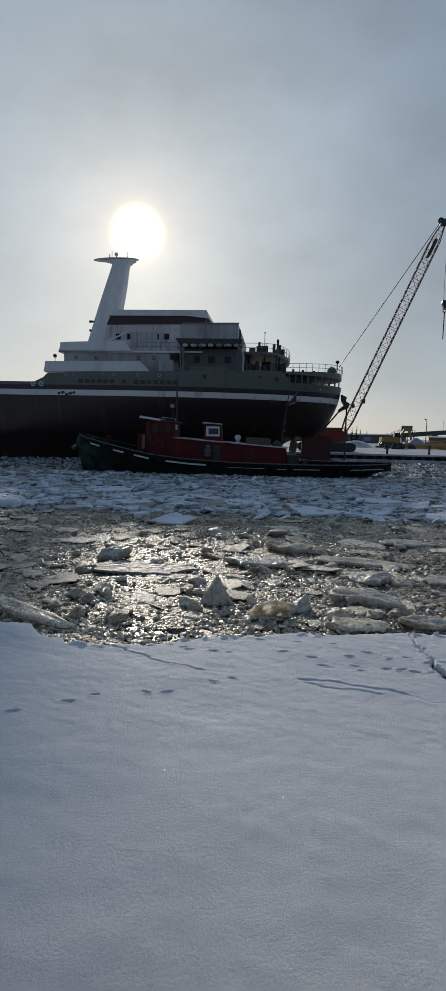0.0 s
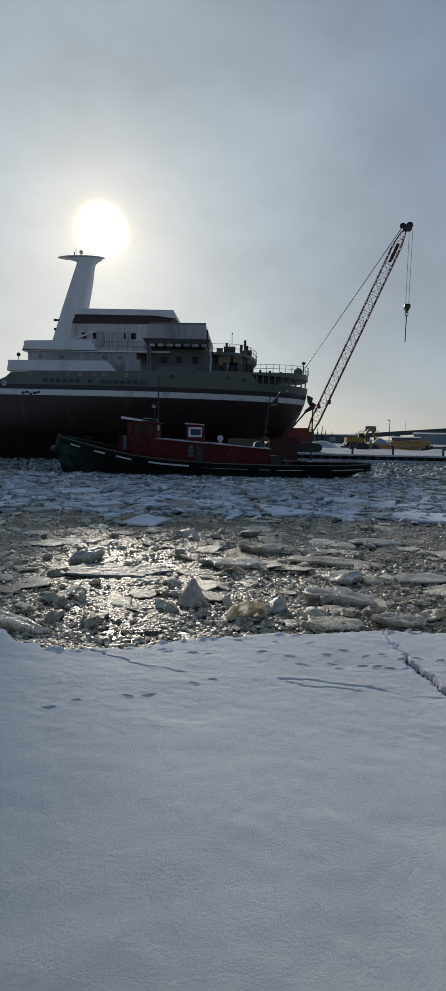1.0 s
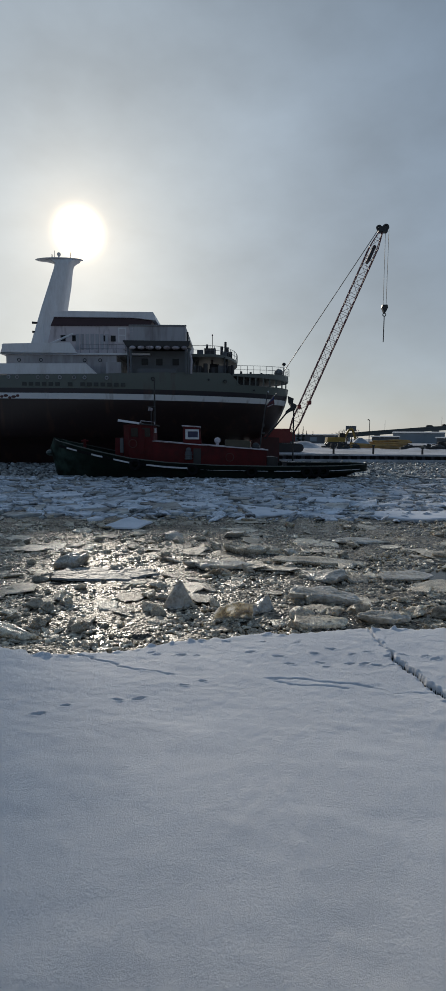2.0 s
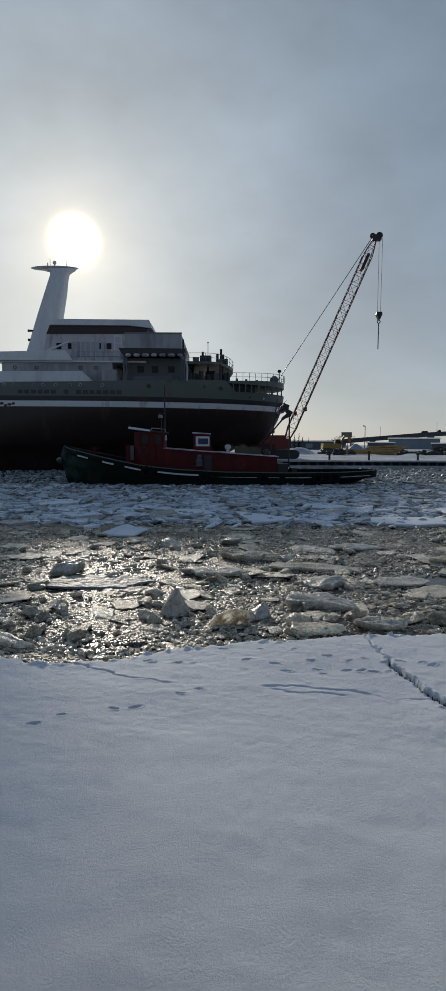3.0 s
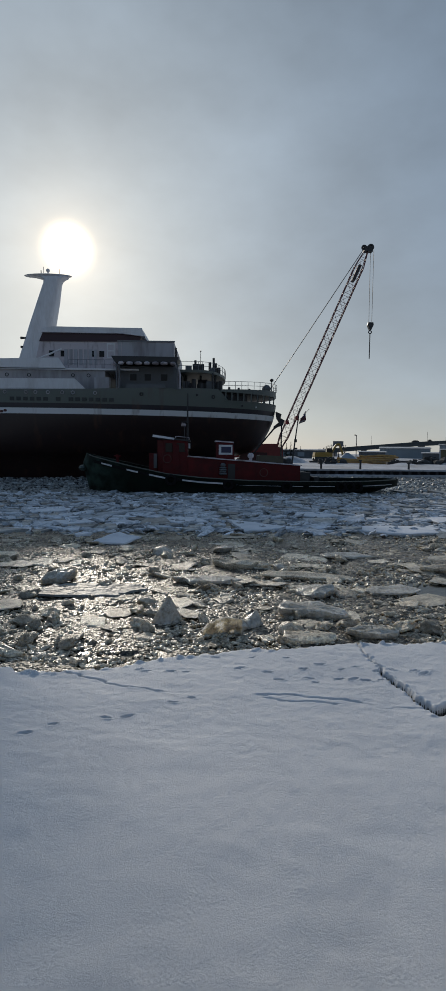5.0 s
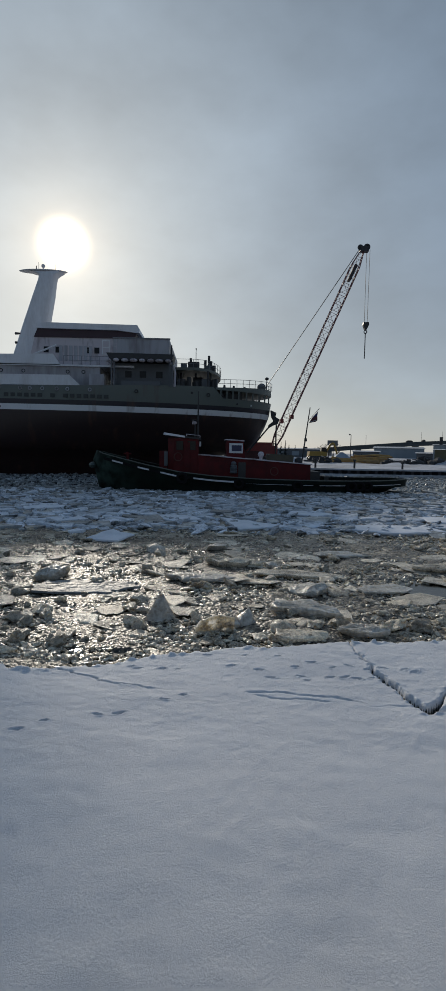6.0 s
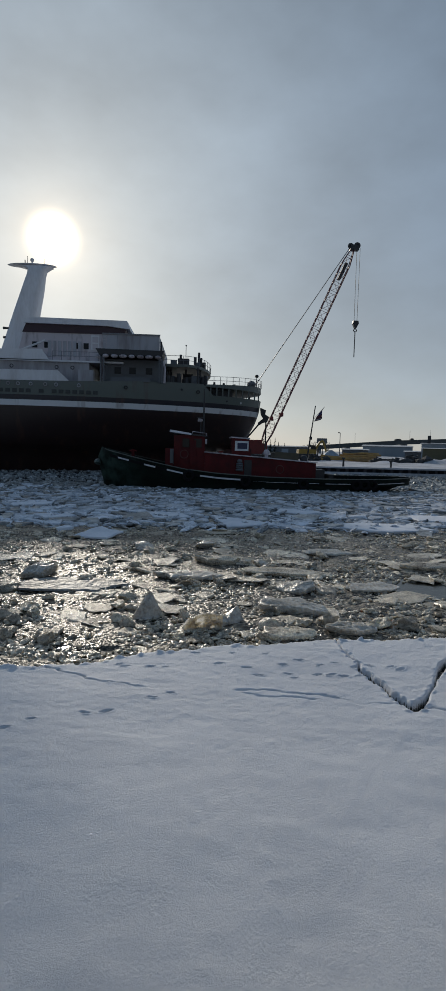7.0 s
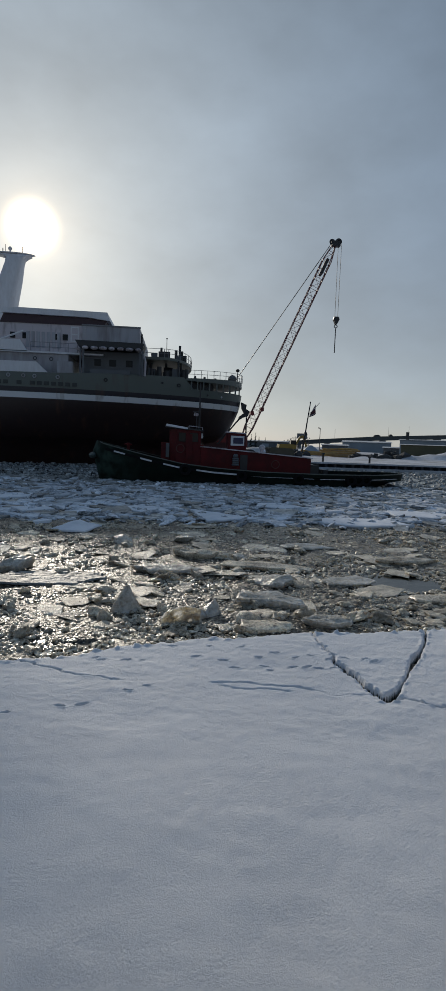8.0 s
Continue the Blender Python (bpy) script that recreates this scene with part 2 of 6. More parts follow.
M["rudder"] = material("rust_red_antifouling", (0.075, 0.012, 0.012), 0.6, col2=(0.04, 0.009, 0.008), scale=0.9)
M["bronze"] = material("propeller_bronze", (0.55, 0.52, 0.48), 0.35, metal=0.6, scale=2)
M["tug_green"] = material("dark_green_hull", (0.006, 0.016, 0.011), 0.6, col2=(0.004, 0.006, 0.005), spec=0.12, scale=1.2, bump=0.15, bscale=5.0)
def scraped_bow(m):
    """Pale scraped paint on the tug's bow plating, broken up by noise."""
    n, l = m.node_tree.nodes, m.node_tree.links
    b = n["Principled BSDF"]
    old = b.inputs["Base Color"].links[0].from_socket
    tc, sep, noi = n.new("ShaderNodeTexCoord"), n.new("ShaderNodeSeparateXYZ"), n.new("ShaderNodeTexNoise")
    l.new(tc.outputs["Object"], sep.inputs[0])
    noi.inputs["Scale"].default_value, noi.inputs["Detail"].default_value = 1.3, 6.0
    l.new(tc.outputs["Object"], noi.inputs["Vector"])
    fx, fn, mul, mix = n.new("ShaderNodeMapRange"), n.new("ShaderNodeMapRange"), n.new("ShaderNodeMath"), n.new("ShaderNodeMix")
    fx.inputs["From Min"].default_value, fx.inputs["From Max"].default_value = -9.3, -12.4
    l.new(sep.outputs["X"], fx.inputs["Value"])
    fn.inputs["From Min"].default_value, fn.inputs["From Max"].default_value = 0.38, 0.62
    l.new(noi.outputs["Fac"], fn.inputs["Value"])
    mul.operation = "MULTIPLY"
    l.new(fx.outputs["Result"], mul.inputs[0])
    l.new(fn.outputs["Result"], mul.inputs[1])
    mix.data_type = "RGBA"
    mix.inputs[7].default_value = (0.035, 0.062, 0.05, 1)
    l.new(mul.outputs[0], mix.inputs[0])
    l.new(old, mix.inputs[6])
    l.new(mix.outputs[2], b.inputs["Base Color"])


scraped_bow(M["tug_green"])
M["tug_scrape"] = material("scraped_green_hull", (0.075, 0.115, 0.10), 0.5, col2=(0.03, 0.045, 0.04), scale=1.6, bump=0.2, bscale=5.0)
M["tug_red"] = material("tug_red_paint", (0.115, 0.010, 0.011), 0.55, col2=(0.06, 0.007, 0.008), spec=0.2, scale=1.0, bump=0.08, bscale=4.0)
M["stripe"] = material("white_stripe_paint", (0.72, 0.73, 0.74), 0.45, scale=2)
M["blue"] = material("dark_blue_paint", (0.02, 0.025, 0.08), 0.4, scale=4)
M["rubber"] = material("black_rubber", (0.012, 0.012, 0.013), 0.8, scale=6, spec=0.12)
M["glass"] = material("dark_window_glass", (0.012, 0.014, 0.016), 0.1, scale=2, bump=0, spec=0.2)
M["tarp"] = material("olive_tarpaulin", (0.10, 0.085, 0.055), 0.75, scale=2, bump=0.3, bscale=5.0)
M["crane_red"] = material("crane_red_paint", (0.22, 0.022, 0.02), 0.45, scale=2)
M["lattice"] = material("boom_lattice_paint", (0.20, 0.075, 0.075), 0.5, scale=2)
M["yellow"] = material("excavator_yellow", (0.34, 0.21, 0.03), 0.5, scale=2)
M["pipe"] = material("tan_yellow_pipe", (0.58, 0.34, 0.09), 0.6, col2=(0.24, 0.14, 0.055), scale=1.0)
M["sheet_pile"] = material("rusty_sheet_piling", (0.055, 0.05, 0.055), 0.7, scale=1.0, bump=0.3, bscale=6.0)
M["concrete"] = material("concrete", (0.32, 0.32, 0.32), 0.8, scale=0.4, bscale=8.0)
M["bridge"] = material("bridge_girder_paint", (0.07, 0.08, 0.08), 0.6, scale=0.2)
M["shed"] = material("blue_grey_cladding", (0.26, 0.30, 0.33), 0.6, col2=(0.20, 0.23, 0.25), scale=0.3, stretch=(1, 1, 0.2))
M["shed_dark"] = material("dark_grey_cladding", (0.13, 0.14, 0.15), 0.6, scale=0.3)
M["olive"] = material("olive_cladding", (0.115, 0.11, 0.06), 0.65, scale=0.3)
M["rock"] = material("dark_rock", (0.06, 0.06, 0.06), 0.85, scale=1.0, bump=0.6, bscale=3.0, dist=0.2)
M["bluetarp"] = material("blue_grey_tarp", (0.30, 0.36, 0.42), 0.6, scale=0.8)
M["bark"] = material("bare_branches", (0.085, 0.075, 0.065), 0.9, scale=2)
M["fir"] = material("dark_evergreen", (0.02, 0.028, 0.022), 0.9, scale=1)
M["flag_red"] = material("flag_red_cloth", (0.10, 0.03, 0.035), 0.8, scale=6)
M["flag_blue"] = material("flag_blue_cloth", (0.03, 0.04, 0.14), 0.8, scale=6)
M["flag_white"] = material("flag_white_cloth", (0.35, 0.35, 0.36), 0.8, scale=6)


# ---- mesh helpers ----
class Geo:
    """Collects faces of one mesh."""

    def __init__(self):
        self.v, self.f = [], []

    def add(self, verts, faces):
        o = len(self.v)
        self.v += [tuple(p) for p in verts]
        self.f += [tuple(i + o for i in f) for f in faces]
        return self

    def box(self, x0, x1, y0, y1, z0, z1):
        return self.prism([(x0, y0), (x1, y0), (x1, y1), (x0, y1)], z0, z1)

    def prism(self, ring, z0, z1):
        """A plan outline raised from z0 to z1."""
        n = len(ring)
        vs = [(x, y, z0) for x, y in ring] + [(x, y, z1) for x, y in ring]
        fs = [tuple(range(n - 1, -1, -1)), tuple(range(n, 2 * n))]
        fs += [(i, (i + 1) % n, n + (i + 1) % n, n + i) for i in range(n)]
        return self.add(vs, fs)

    def side(self, ring, y0, y1):
        """An outline in x and z, drawn through from y0 to y1."""
        n = len(ring)
        vs = [(x, y0, z) for x, z in ring] + [(x, y1, z) for x, z in ring]
        fs = [tuple(range(n)), tuple(range(2 * n - 1, n - 1, -1))]
        fs += [(i, n + i, n + (i + 1) % n, (i + 1) % n) for i in range(n)]
        return self.add(vs, fs)

    def tube(self, a, b, r, r2=None, n=6):
        a, b = Vector(a), Vector(b)
        r2 = r if r2 is None else r2
        d = (b - a).normalized()
        u = d.orthogonal().normalized()
        w = d.cross(u)
        vs = []
        for p, q in ((a, r), (b, r2)):
            vs += [p + q * (math.cos(k * 2 * math.pi / n) * u + math.sin(k * 2 * math.pi / n) * w) for k in range(n)]
        fs = [(i, (i + 1) % n, n + (i + 1) % n, n + i) for i in range(n)]
        fs += [tuple(range(n - 1, -1, -1)), tuple(range(n, 2 * n))]
        return self.add(vs, fs)

    def path(self, pts, r, n=6):
        for a, b in zip(pts, pts[1:]):
            self.tube(a, b, r, n=n)
        return self

    def pipe(self, pts, r, n=7):
        """One continuous tube through the points."""
        pts = [Vector(p) for p in pts]
        vs = []
        for i, p in enumerate(pts):
            d = (pts[min(i + 1, len(pts) - 1)] - pts[max(i - 1, 0)]).normalized()
            u = d.cross(Vector((0, 0, 1)))
            u = u.normalized() if u.length > 0.05 else d.orthogonal().normalized()
            w = d.cross(u)
            vs += [p + r * (math.cos(k * 2 * math.pi / n) * u + math.sin(k * 2 * math.pi / n) * w) for k in range(n)]
        m = len(pts)
        fs = [(j * n + i, j * n + (i + 1) % n, (j + 1) * n + (i + 1) % n, (j + 1) * n + i) for j in range(m - 1) for i in range(n)]
        return self.add(vs, fs + [tuple(range(n - 1, -1, -1)), tuple(range((m - 1) * n, m * n))])

    def ball(self, c, rx, ry=None, rz=None, n=10, m=6, low=-1.0):
        ry, rz = ry or rx, rz or rx
        vs, fs = [], []
        for j in range(m + 1):
            t = math.asin(low) + (math.pi / 2 - math.asin(low)) * j / m
            for i in range(n):
                p = 2 * math.pi * i / n
                vs.append((c[0] + rx * math.cos(t) * math.cos(p), c[1] + ry * math.cos(t) * math.sin(p), c[2] + rz * math.sin(t)))
        for j in range(m):
            for i in range(n):
                k = (i + 1) % n
                fs.append((j * n + i, j * n + k, (j + 1) * n + k, (j + 1) * n + i))
        fs.append(tuple(range(n - 1, -1, -1)))
        return self.add(vs, fs)

    def torus(self, c, R, r, axis="y", n=16, m=6):
        vs, fs = [], []
        for i in range(n):
            a = 2 * math.pi * i / n
            for j in range(m):
                b = 2 * math.pi * j / m
                q, h = R + r * math.cos(b), r * math.sin(b)
                p = (q * math.cos(a), h, q * math.sin(a)) if axis == "y" else (h, q * math.cos(a), q * math.sin(a)) if axis == "x" else (q * math.cos(a), q * math.sin(a), h)
                vs.append((c[0] + p[0], c[1] + p[1], c[2] + p[2]))
        for i in range(n):
            for j in range(m):
                fs.append((i * m + j, ((i + 1) % n) * m + j, ((i + 1) % n) * m + (j + 1) % m, i * m + (j + 1) % m))
        return self.add(vs, fs)

    def mesh(self, name, mat, smooth=False):
        me = bpy.data.meshes.new(name)
        me.from_pydata(self.v, [], self.f)
        bm = bmesh.new()
        bm.from_mesh(me)
        bmesh.ops.recalc_face_normals(bm, faces=bm.faces)
        bm.to_mesh(me)
        bm.free()
        me.materials.append(M[mat])
        if smooth:
            me.polygons.foreach_set("use_smooth", [True] * len(me.polygons))
            me.set_sharp_from_angle(angle=radians(38))
        return me


def part(name, geo, mat, parent, label="", smooth=False):
    ob = new(name, geo.mesh(name, mat, smooth))
    if parent:
        ob.parent = parent
    if label:
        tagged(ob, label)
    return ob


def thing(name, label, category, m=None, group="", kind=""):
    ob = new(name)
    ob.empty_display_size = 0.2
    if m is not None:
        ob.matrix_basis = m
    return tagged(ob, label, category, group, kind)


def solo(name, geo, mat, label, category, group="", kind="", m=None, smooth=False):
    ob = new(name, geo.mesh(name, mat, smooth))
    if m is not None:
        ob.matrix_basis = m
    return tagged(ob, label, category, group, kind)


def hashed(i, j, seed):
    h = (i.astype(np.int64) * 374761393 + j.astype(np.int64) * 668265263 + seed * 982451653) & 0x7FFFFFFF
    h = ((h ^ (h >> 13)) * 1274126177) & 0x7FFFFFFF
    return ((h ^ (h >> 16)) & 0xFFFF) / 65535.0


def vnoise(x, y, seed=0):
    """Smooth value noise from 0 to 1 on arrays."""
    i, j = np.floor(x), np.floor(y)
    u, v = x - i, y - j
    u, v = u * u * (3 - 2 * u), v * v * (3 - 2 * v)
    a, b = hashed(i, j, seed), hashed(i + 1, j, seed)
    c, d = hashed(i, j + 1, seed), hashed(i + 1, j + 1, seed)
    return (a * (1 - u) + b * u) * (1 - v) + (c * (1 - u) + d * u) * v


def fbm(x, y, seed=0, octaves=4):
    s, amp, tot = 0, 1.0, 0
    for k in range(octaves):
        s = s + amp * vnoise(x * 2 ** k, y * 2 ** k, seed + k)
        tot += amp
        amp *= 0.5
    return s / tot


def grid_mesh(name, xs, ys, z, mat, keep=None, smooth=True):
    """A height field over the lines xs, ys; keep: which cells stay."""
    nx, ny = len(xs), len(ys)
    X, Y = np.meshgrid(xs, ys)
    co = np.stack([X, Y, z], -1).reshape(-1, 3).astype(np.float32)
    idx = np.arange(nx * ny).reshape(ny, nx)
    quads = np.stack([idx[:-1, :-1], idx[:-1, 1:], idx[1:, 1:], idx[1:, :-1]], -1).reshape(-1, 4)
    if keep is not None:
        quads = quads[keep.reshape(-1)]
        used = np.unique(quads)
        remap = np.zeros(len(co), np.int64)
        remap[used] = np.arange(len(used))
        co, quads = co[used], remap[quads]
    me = bpy.data.meshes.new(name)
    me.vertices.add(len(co))
    me.vertices.foreach_set("co", co.ravel())
    me.loops.add(quads.size)
    me.loops.foreach_set("vertex_index", quads.ravel().astype(np.int32))
    me.polygons.add(len(quads))
    me.polygons.foreach_set("loop_start", np.arange(0, quads.size, 4, dtype=np.int32))
    me.polygons.foreach_set("use_smooth", np.full(len(quads), smooth))
    me.update(calc_edges=True)
    me.materials.append(M[mat])
    return me


def graded(stops):
    """Lines from a list of (start, end, step)."""
    out = []
    for a, b, s in stops:
        out.append(np.arange(a, b, s))
    return np.concatenate(out + [np.array([stops[-1][1]])])


# ---- water, ice and banks ----
rng = np.random.default_rng(5)
tagged(new("water", Geo().box(-2500, 2500, -60, 2600, -3.0, 0.035).mesh("water", "water")), "dark open water of the channel under the ice", "water", kind="structure")

xs = graded([(-60, -12, 0.5), (-12, 14, 0.075), (14, 75, 0.5)])
ys = graded([(6.3, 18, 0.065), (18, 30, 0.12), (30, 72.3, 0.3)])
X, Y = np.meshgrid(xs, ys)
rough = np.clip(1.15 - (Y - 7) / 60, 0.5, 1)
zz = -0.035 + 0.11 * fbm(X * 1.2, Y * 1.2, 3) * rough + 0.075 * fbm(X * 5, Y * 5, 9, 3) * rough
pool = np.exp(-((X - 5.2) / 1.0) ** 2 - ((Y - 11.7) / 0.75) ** 2) + 0.7 * np.exp(-((X - 0.2) / 0.8) ** 2 - ((Y - 8.4) / 0.22) ** 2) + 0.42 * np.exp(-((X + 1.9) / 0.85) ** 2 - ((Y - 7.72) / 0.2) ** 2)
zz -= 0.30 * pool
split = int(np.searchsorted(ys, 24.0))
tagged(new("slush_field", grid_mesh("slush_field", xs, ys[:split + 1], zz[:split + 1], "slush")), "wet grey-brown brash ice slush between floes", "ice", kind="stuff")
tagged(new("rubble_field", grid_mesh("rubble_field", xs, ys[split:], zz[split:] + 0.02, "rubble_field")), "grey crushed ice rubble across the channel", "ice", kind="stuff")


def edge_line(x):
    """Where the snow-covered shore ice ends towards the channel."""
    e = np.interp(x, [-54.00, -8.10, -4.50, -3.92, -3.67, -3.47, -3.23, -3.00, -2.59, -2.16, -1.38, -0.59, 0.34, 1.28, 1.71, 2.29, 3.38, 4.57, 9.00, 67.50], [7.83, 7.65, 7.45, 7.44, 7.52, 7.50, 7.22, 7.11, 7.03, 6.98, 7.23, 7.56, 7.78, 7.88, 7.95, 8.09, 8.17, 8.38, 8.64, 9.00])
    return e + 0.08 * (vnoise(x * 3.1, x * 0, 21) - 0.5) + 0.06 * (vnoise(x * 11, x * 0, 22) - 0.5)


CRACK_L = [(2.27, 8.37), (2.21, 7.68), (2.29, 7.30), (2.30, 6.91), (2.37, 6.61), (2.47, 6.21), (2.54, 5.97), (2.59, 5.86)]
CRACK_R = [(2.59, 5.86), (2.84, 6.12), (3.09, 6.45), (3.36, 6.86), (3.60, 7.20), (3.90, 7.62), (4.17, 8.13), (4.37, 8.73)]
CRACK_B = [(2.59, 5.86), (2.81, 5.85), (2.93, 5.79), (3.13, 5.70), (3.23, 5.65), (5.22, 5.13), (9.45, 4.50), (63.00, 2.43)]
CRACK_M = [(-2.03, 7.02), (-1.60, 6.75), (-1.40, 6.60), (-1.17, 6.53), (-0.86, 6.43), (-0.46, 6.36), (0.00, 6.30), (0.48, 6.26)]
CRACK_N = [(0.5, 6.33), (0.86, 6.34), (1.17, 6.27), (1.52, 6.2), (1.72, 6.16), (1.88, 6.03), (2.18, 5.98), (2.47, 5.99), (2.59, 5.97)]
CRACK_O = [(0.57, 6.26), (0.84, 6.19), (1.08, 6.17), (1.23, 6.13), (1.4, 6.1), (1.61, 6.05)]
FEET = [(0.54, 7.47), (0.32, 7.1), (0.7, 6.97), (1.02, 7.44), (1.21, 7.07), (1.47, 7.23), (1.73, 7.05), (1.97, 7.13), (2.23, 7.02), (2.74, 7.04), (2.44, 7.09), (2.85, 6.96), (1.25, 6.8), (1.31, 6.68), (1.83, 6.77), (1.99, 6.73), (2.19, 6.74), (1.64, 6.78), (0.83, 6.75), (-1.07, 7.09), (-0.61, 7.02), (-2.04, 5.38), (-1.8, 5.57), (-1.25, 5.73), (-1.02, 5.77), (-0.52, 6.09), (-0.31, 6.21), (-2.52, 5.07), (-0.63, 6.99), (-0.42, 7.0), (-0.97, 7.02), (-0.01, 7.5)]


def away(X, Y, line):
    """Distance to a broken line, and the side of it (positive: left of its way)."""
    best, side = np.full(X.shape, 1e9), np.zeros(X.shape)
    for (ax, ay), (bx, by) in zip(line, line[1:]):
        dx, dy = bx - ax, by - ay
        t = np.clip(((X - ax) * dx + (Y - ay) * dy) / (dx * dx + dy * dy), 0, 1)
        d = np.hypot(X - ax - t * dx, Y - ay - t * dy)
        s = np.sign(dx * (Y - ay) - dy * (X - ax))
        m = d < best
        best, side = np.where(m, d, best), np.where(m, s, side)
    return best, side


def shore_ice():
    xs = graded([(-60, -7, 0.5), (-7, -4.5, 0.05), (-4.5, 2.1, 0.024), (2.1, 4.8, 0.0105), (4.8, 8, 0.05), (8, 70, 0.6)])
    ys = graded([(0.7, 2.2, 0.2), (2.2, 4.9, 0.045), (4.9, 5.55, 0.02), (5.55, 8.9, 0.0125), (8.9, 10.4, 0.1)])
    X, Y = np.meshgrid(xs, ys)
    wob = 0.045 * (vnoise(X * 6, Y * 6, 31) - 0.5) + 0.03 * (vnoise(X * 13, Y * 13, 32) - 0.5) + 0.012 * (vnoise(X * 29, Y * 29, 36) - 0.5)
    top = 0.17 + 0.05 * (fbm(X * 0.55, Y * 0.8, 40) - 0.5) + 0.022 * (fbm(X * 1.9 + Y * 0.9, Y * 3.4, 41) - 0.5) + 0.007 * (vnoise(X * 14, Y * 14, 42) - 0.5) + 0.012 * (fbm(X * 3.2 + 1.5 * Y, Y * 6.5, 43, 3) - 0.5) + 0.05 * (fbm(X * 0.45 - 0.3 * Y, Y * 0.9, 44, 2) - 0.5)
    top += 0.10 * np.exp(-((X + 3.85) / 0.6) ** 2 - ((Y - 7.2) / 0.4) ** 2)
    for k, (fx, fy) in enumerate(FEET):
        a = 0.12 + 0.3 * math.sin(k * 2.4)
        u, v = (X - fx) * math.cos(a) + (Y - fy) * math.sin(a), -(X - fx) * math.sin(a) + (Y - fy) * math.cos(a)
        w = 0.75 + 0.35 * math.sin(k * 5.3) ** 2
        q = (u / (0.060 * w)) ** 2 + (v / (0.024 * w)) ** 2
        top += 0.012 * np.exp(-((q - 1.9) / 0.9) ** 2) - 0.052 * w * np.exp(-q ** 1.5)
    dm, _ = away(X + wob, Y + wob, CRACK_M)
    dn, sn = away(X + wob, Y + wob, CRACK_N)
    do, so = away(X + wob, Y + wob, CRACK_O)
    fade = np.clip((-0.45 - X) / 1.3, 0.0, 1) * (0.5 + vnoise(X * 5, Y * 5, 33))
    top -= 0.075 * np.exp(-(dm / 0.014) ** 2) * fade - 0.012 * np.exp(-(dm / 0.05) ** 2) * (vnoise(X * 9, Y * 9, 35) > 0.5) * (fade > 0.2)
    broken = np.clip(2.2 * vnoise(X * 6.5, Y * 6.5, 34) - 0.55, 0, 1)
    top -= 0.036 * np.exp(-(dn / 0.012) ** 2) * np.clip(2.5 - X, 0.3, 1) * (0.35 + 0.65 * broken) - 0.007 * np.exp(-(dn / 0.08) ** 2) * (sn > 0) * (0.4 + broken)
    top -= 0.030 * np.exp(-(do / 0.012) ** 2) * broken
    dl, sl = away(X + wob, Y + wob * 0.6, CRACK_L)
    dr, sr = away(X + wob, Y + wob * 0.6, CRACK_R)
    db, sb = away(X + wob, Y + wob, CRACK_B)
    wl_ = np.interp(Y, [5.9, 6.2, 6.6, 7.2, 7.7, 8.3], [0.080, 0.034, 0.066, 0.012, 0.005, 0.008])
    wr_ = np.interp(Y, [5.9, 6.2, 6.6, 7.1, 7.4, 8.3], [0.068, 0.014, 0.010, 0.055, 0.014, 0.018])
    wb_ = np.interp(X, [2.6, 2.9, 3.2, 4.2, 8], [0.03, 0.004, 0.008, 0.012, 0.014])
    gap = np.minimum(np.minimum(dl - wl_, dr - wr_), db - wb_)
    rim = edge_line(X) - Y + wob * 1.5
    lumps = np.clip(4 * vnoise(X * 11, Y * 11, 50) - 2.2, 0, 1) * (0.5 + vnoise(X * 23, Y * 23, 51))
    clump = np.clip(3 * vnoise(X * 1.6, Y * 1.6, 52) - 1.3, 0, 1)
    top += 0.035 * lumps * clump * np.exp(-((rim - 0.06) / 0.06) ** 2) + 0.016 * np.clip(4 * vnoise(X * 19, Y * 19, 54) - 2.0, 0, 1) * np.exp(-((gap - 0.03) / 0.03) ** 2) - 0.012 * np.clip(3 * vnoise(X * 17, Y * 17, 53) - 1.3, 0, 1) * np.exp(-(np.maximum(gap, 0) / 0.03) ** 2)
    out = np.minimum(rim, gap)
    u = np.clip((out + 0.034) / 0.05, 0, 1)
    u = u * u * (3 - 2 * u)
    z = -0.06 + (top - 0.02 * np.exp(-np.maximum(rim, 0) / 0.05) - 0.005 * np.exp(-np.maximum(gap, 0) / 0.02) + 0.06) * u
    cx, cy = (X[:-1, :-1] + X[1:, 1:]) / 2, (Y[:-1, :-1] + Y[1:, 1:]) / 2
    c = lambda a: (a[:-1, :-1] + a[1:, 1:]) / 2
    live = c(out) > -0.06
    upper = (cx > 2.0) & ((np.interp(cy, [p[1] for p in reversed(CRACK_L)], [p[0] for p in reversed(CRACK_L)]) < cx) & (cy > np.interp(cx, [p[0] for p in CRACK_B], [p[1] for p in CRACK_B])) & (cy > 5.6 - (cx > 2.7) * 9))
    wedge = upper & (cx < np.interp(cy, [p[1] for p in CRACK_R], [p[0] for p in CRACK_R]))
    right = upper & ~wedge
    names = (("shore_ice", live & ~upper, "smooth snow-covered shore ice with animal tracks and cracks"),
             ("ice_floe", live & wedge, "wedge-shaped snow-covered floe broken off the shore ice"),
             ("ice_floe", live & right, "broad snow-covered floe split from the shore ice"))
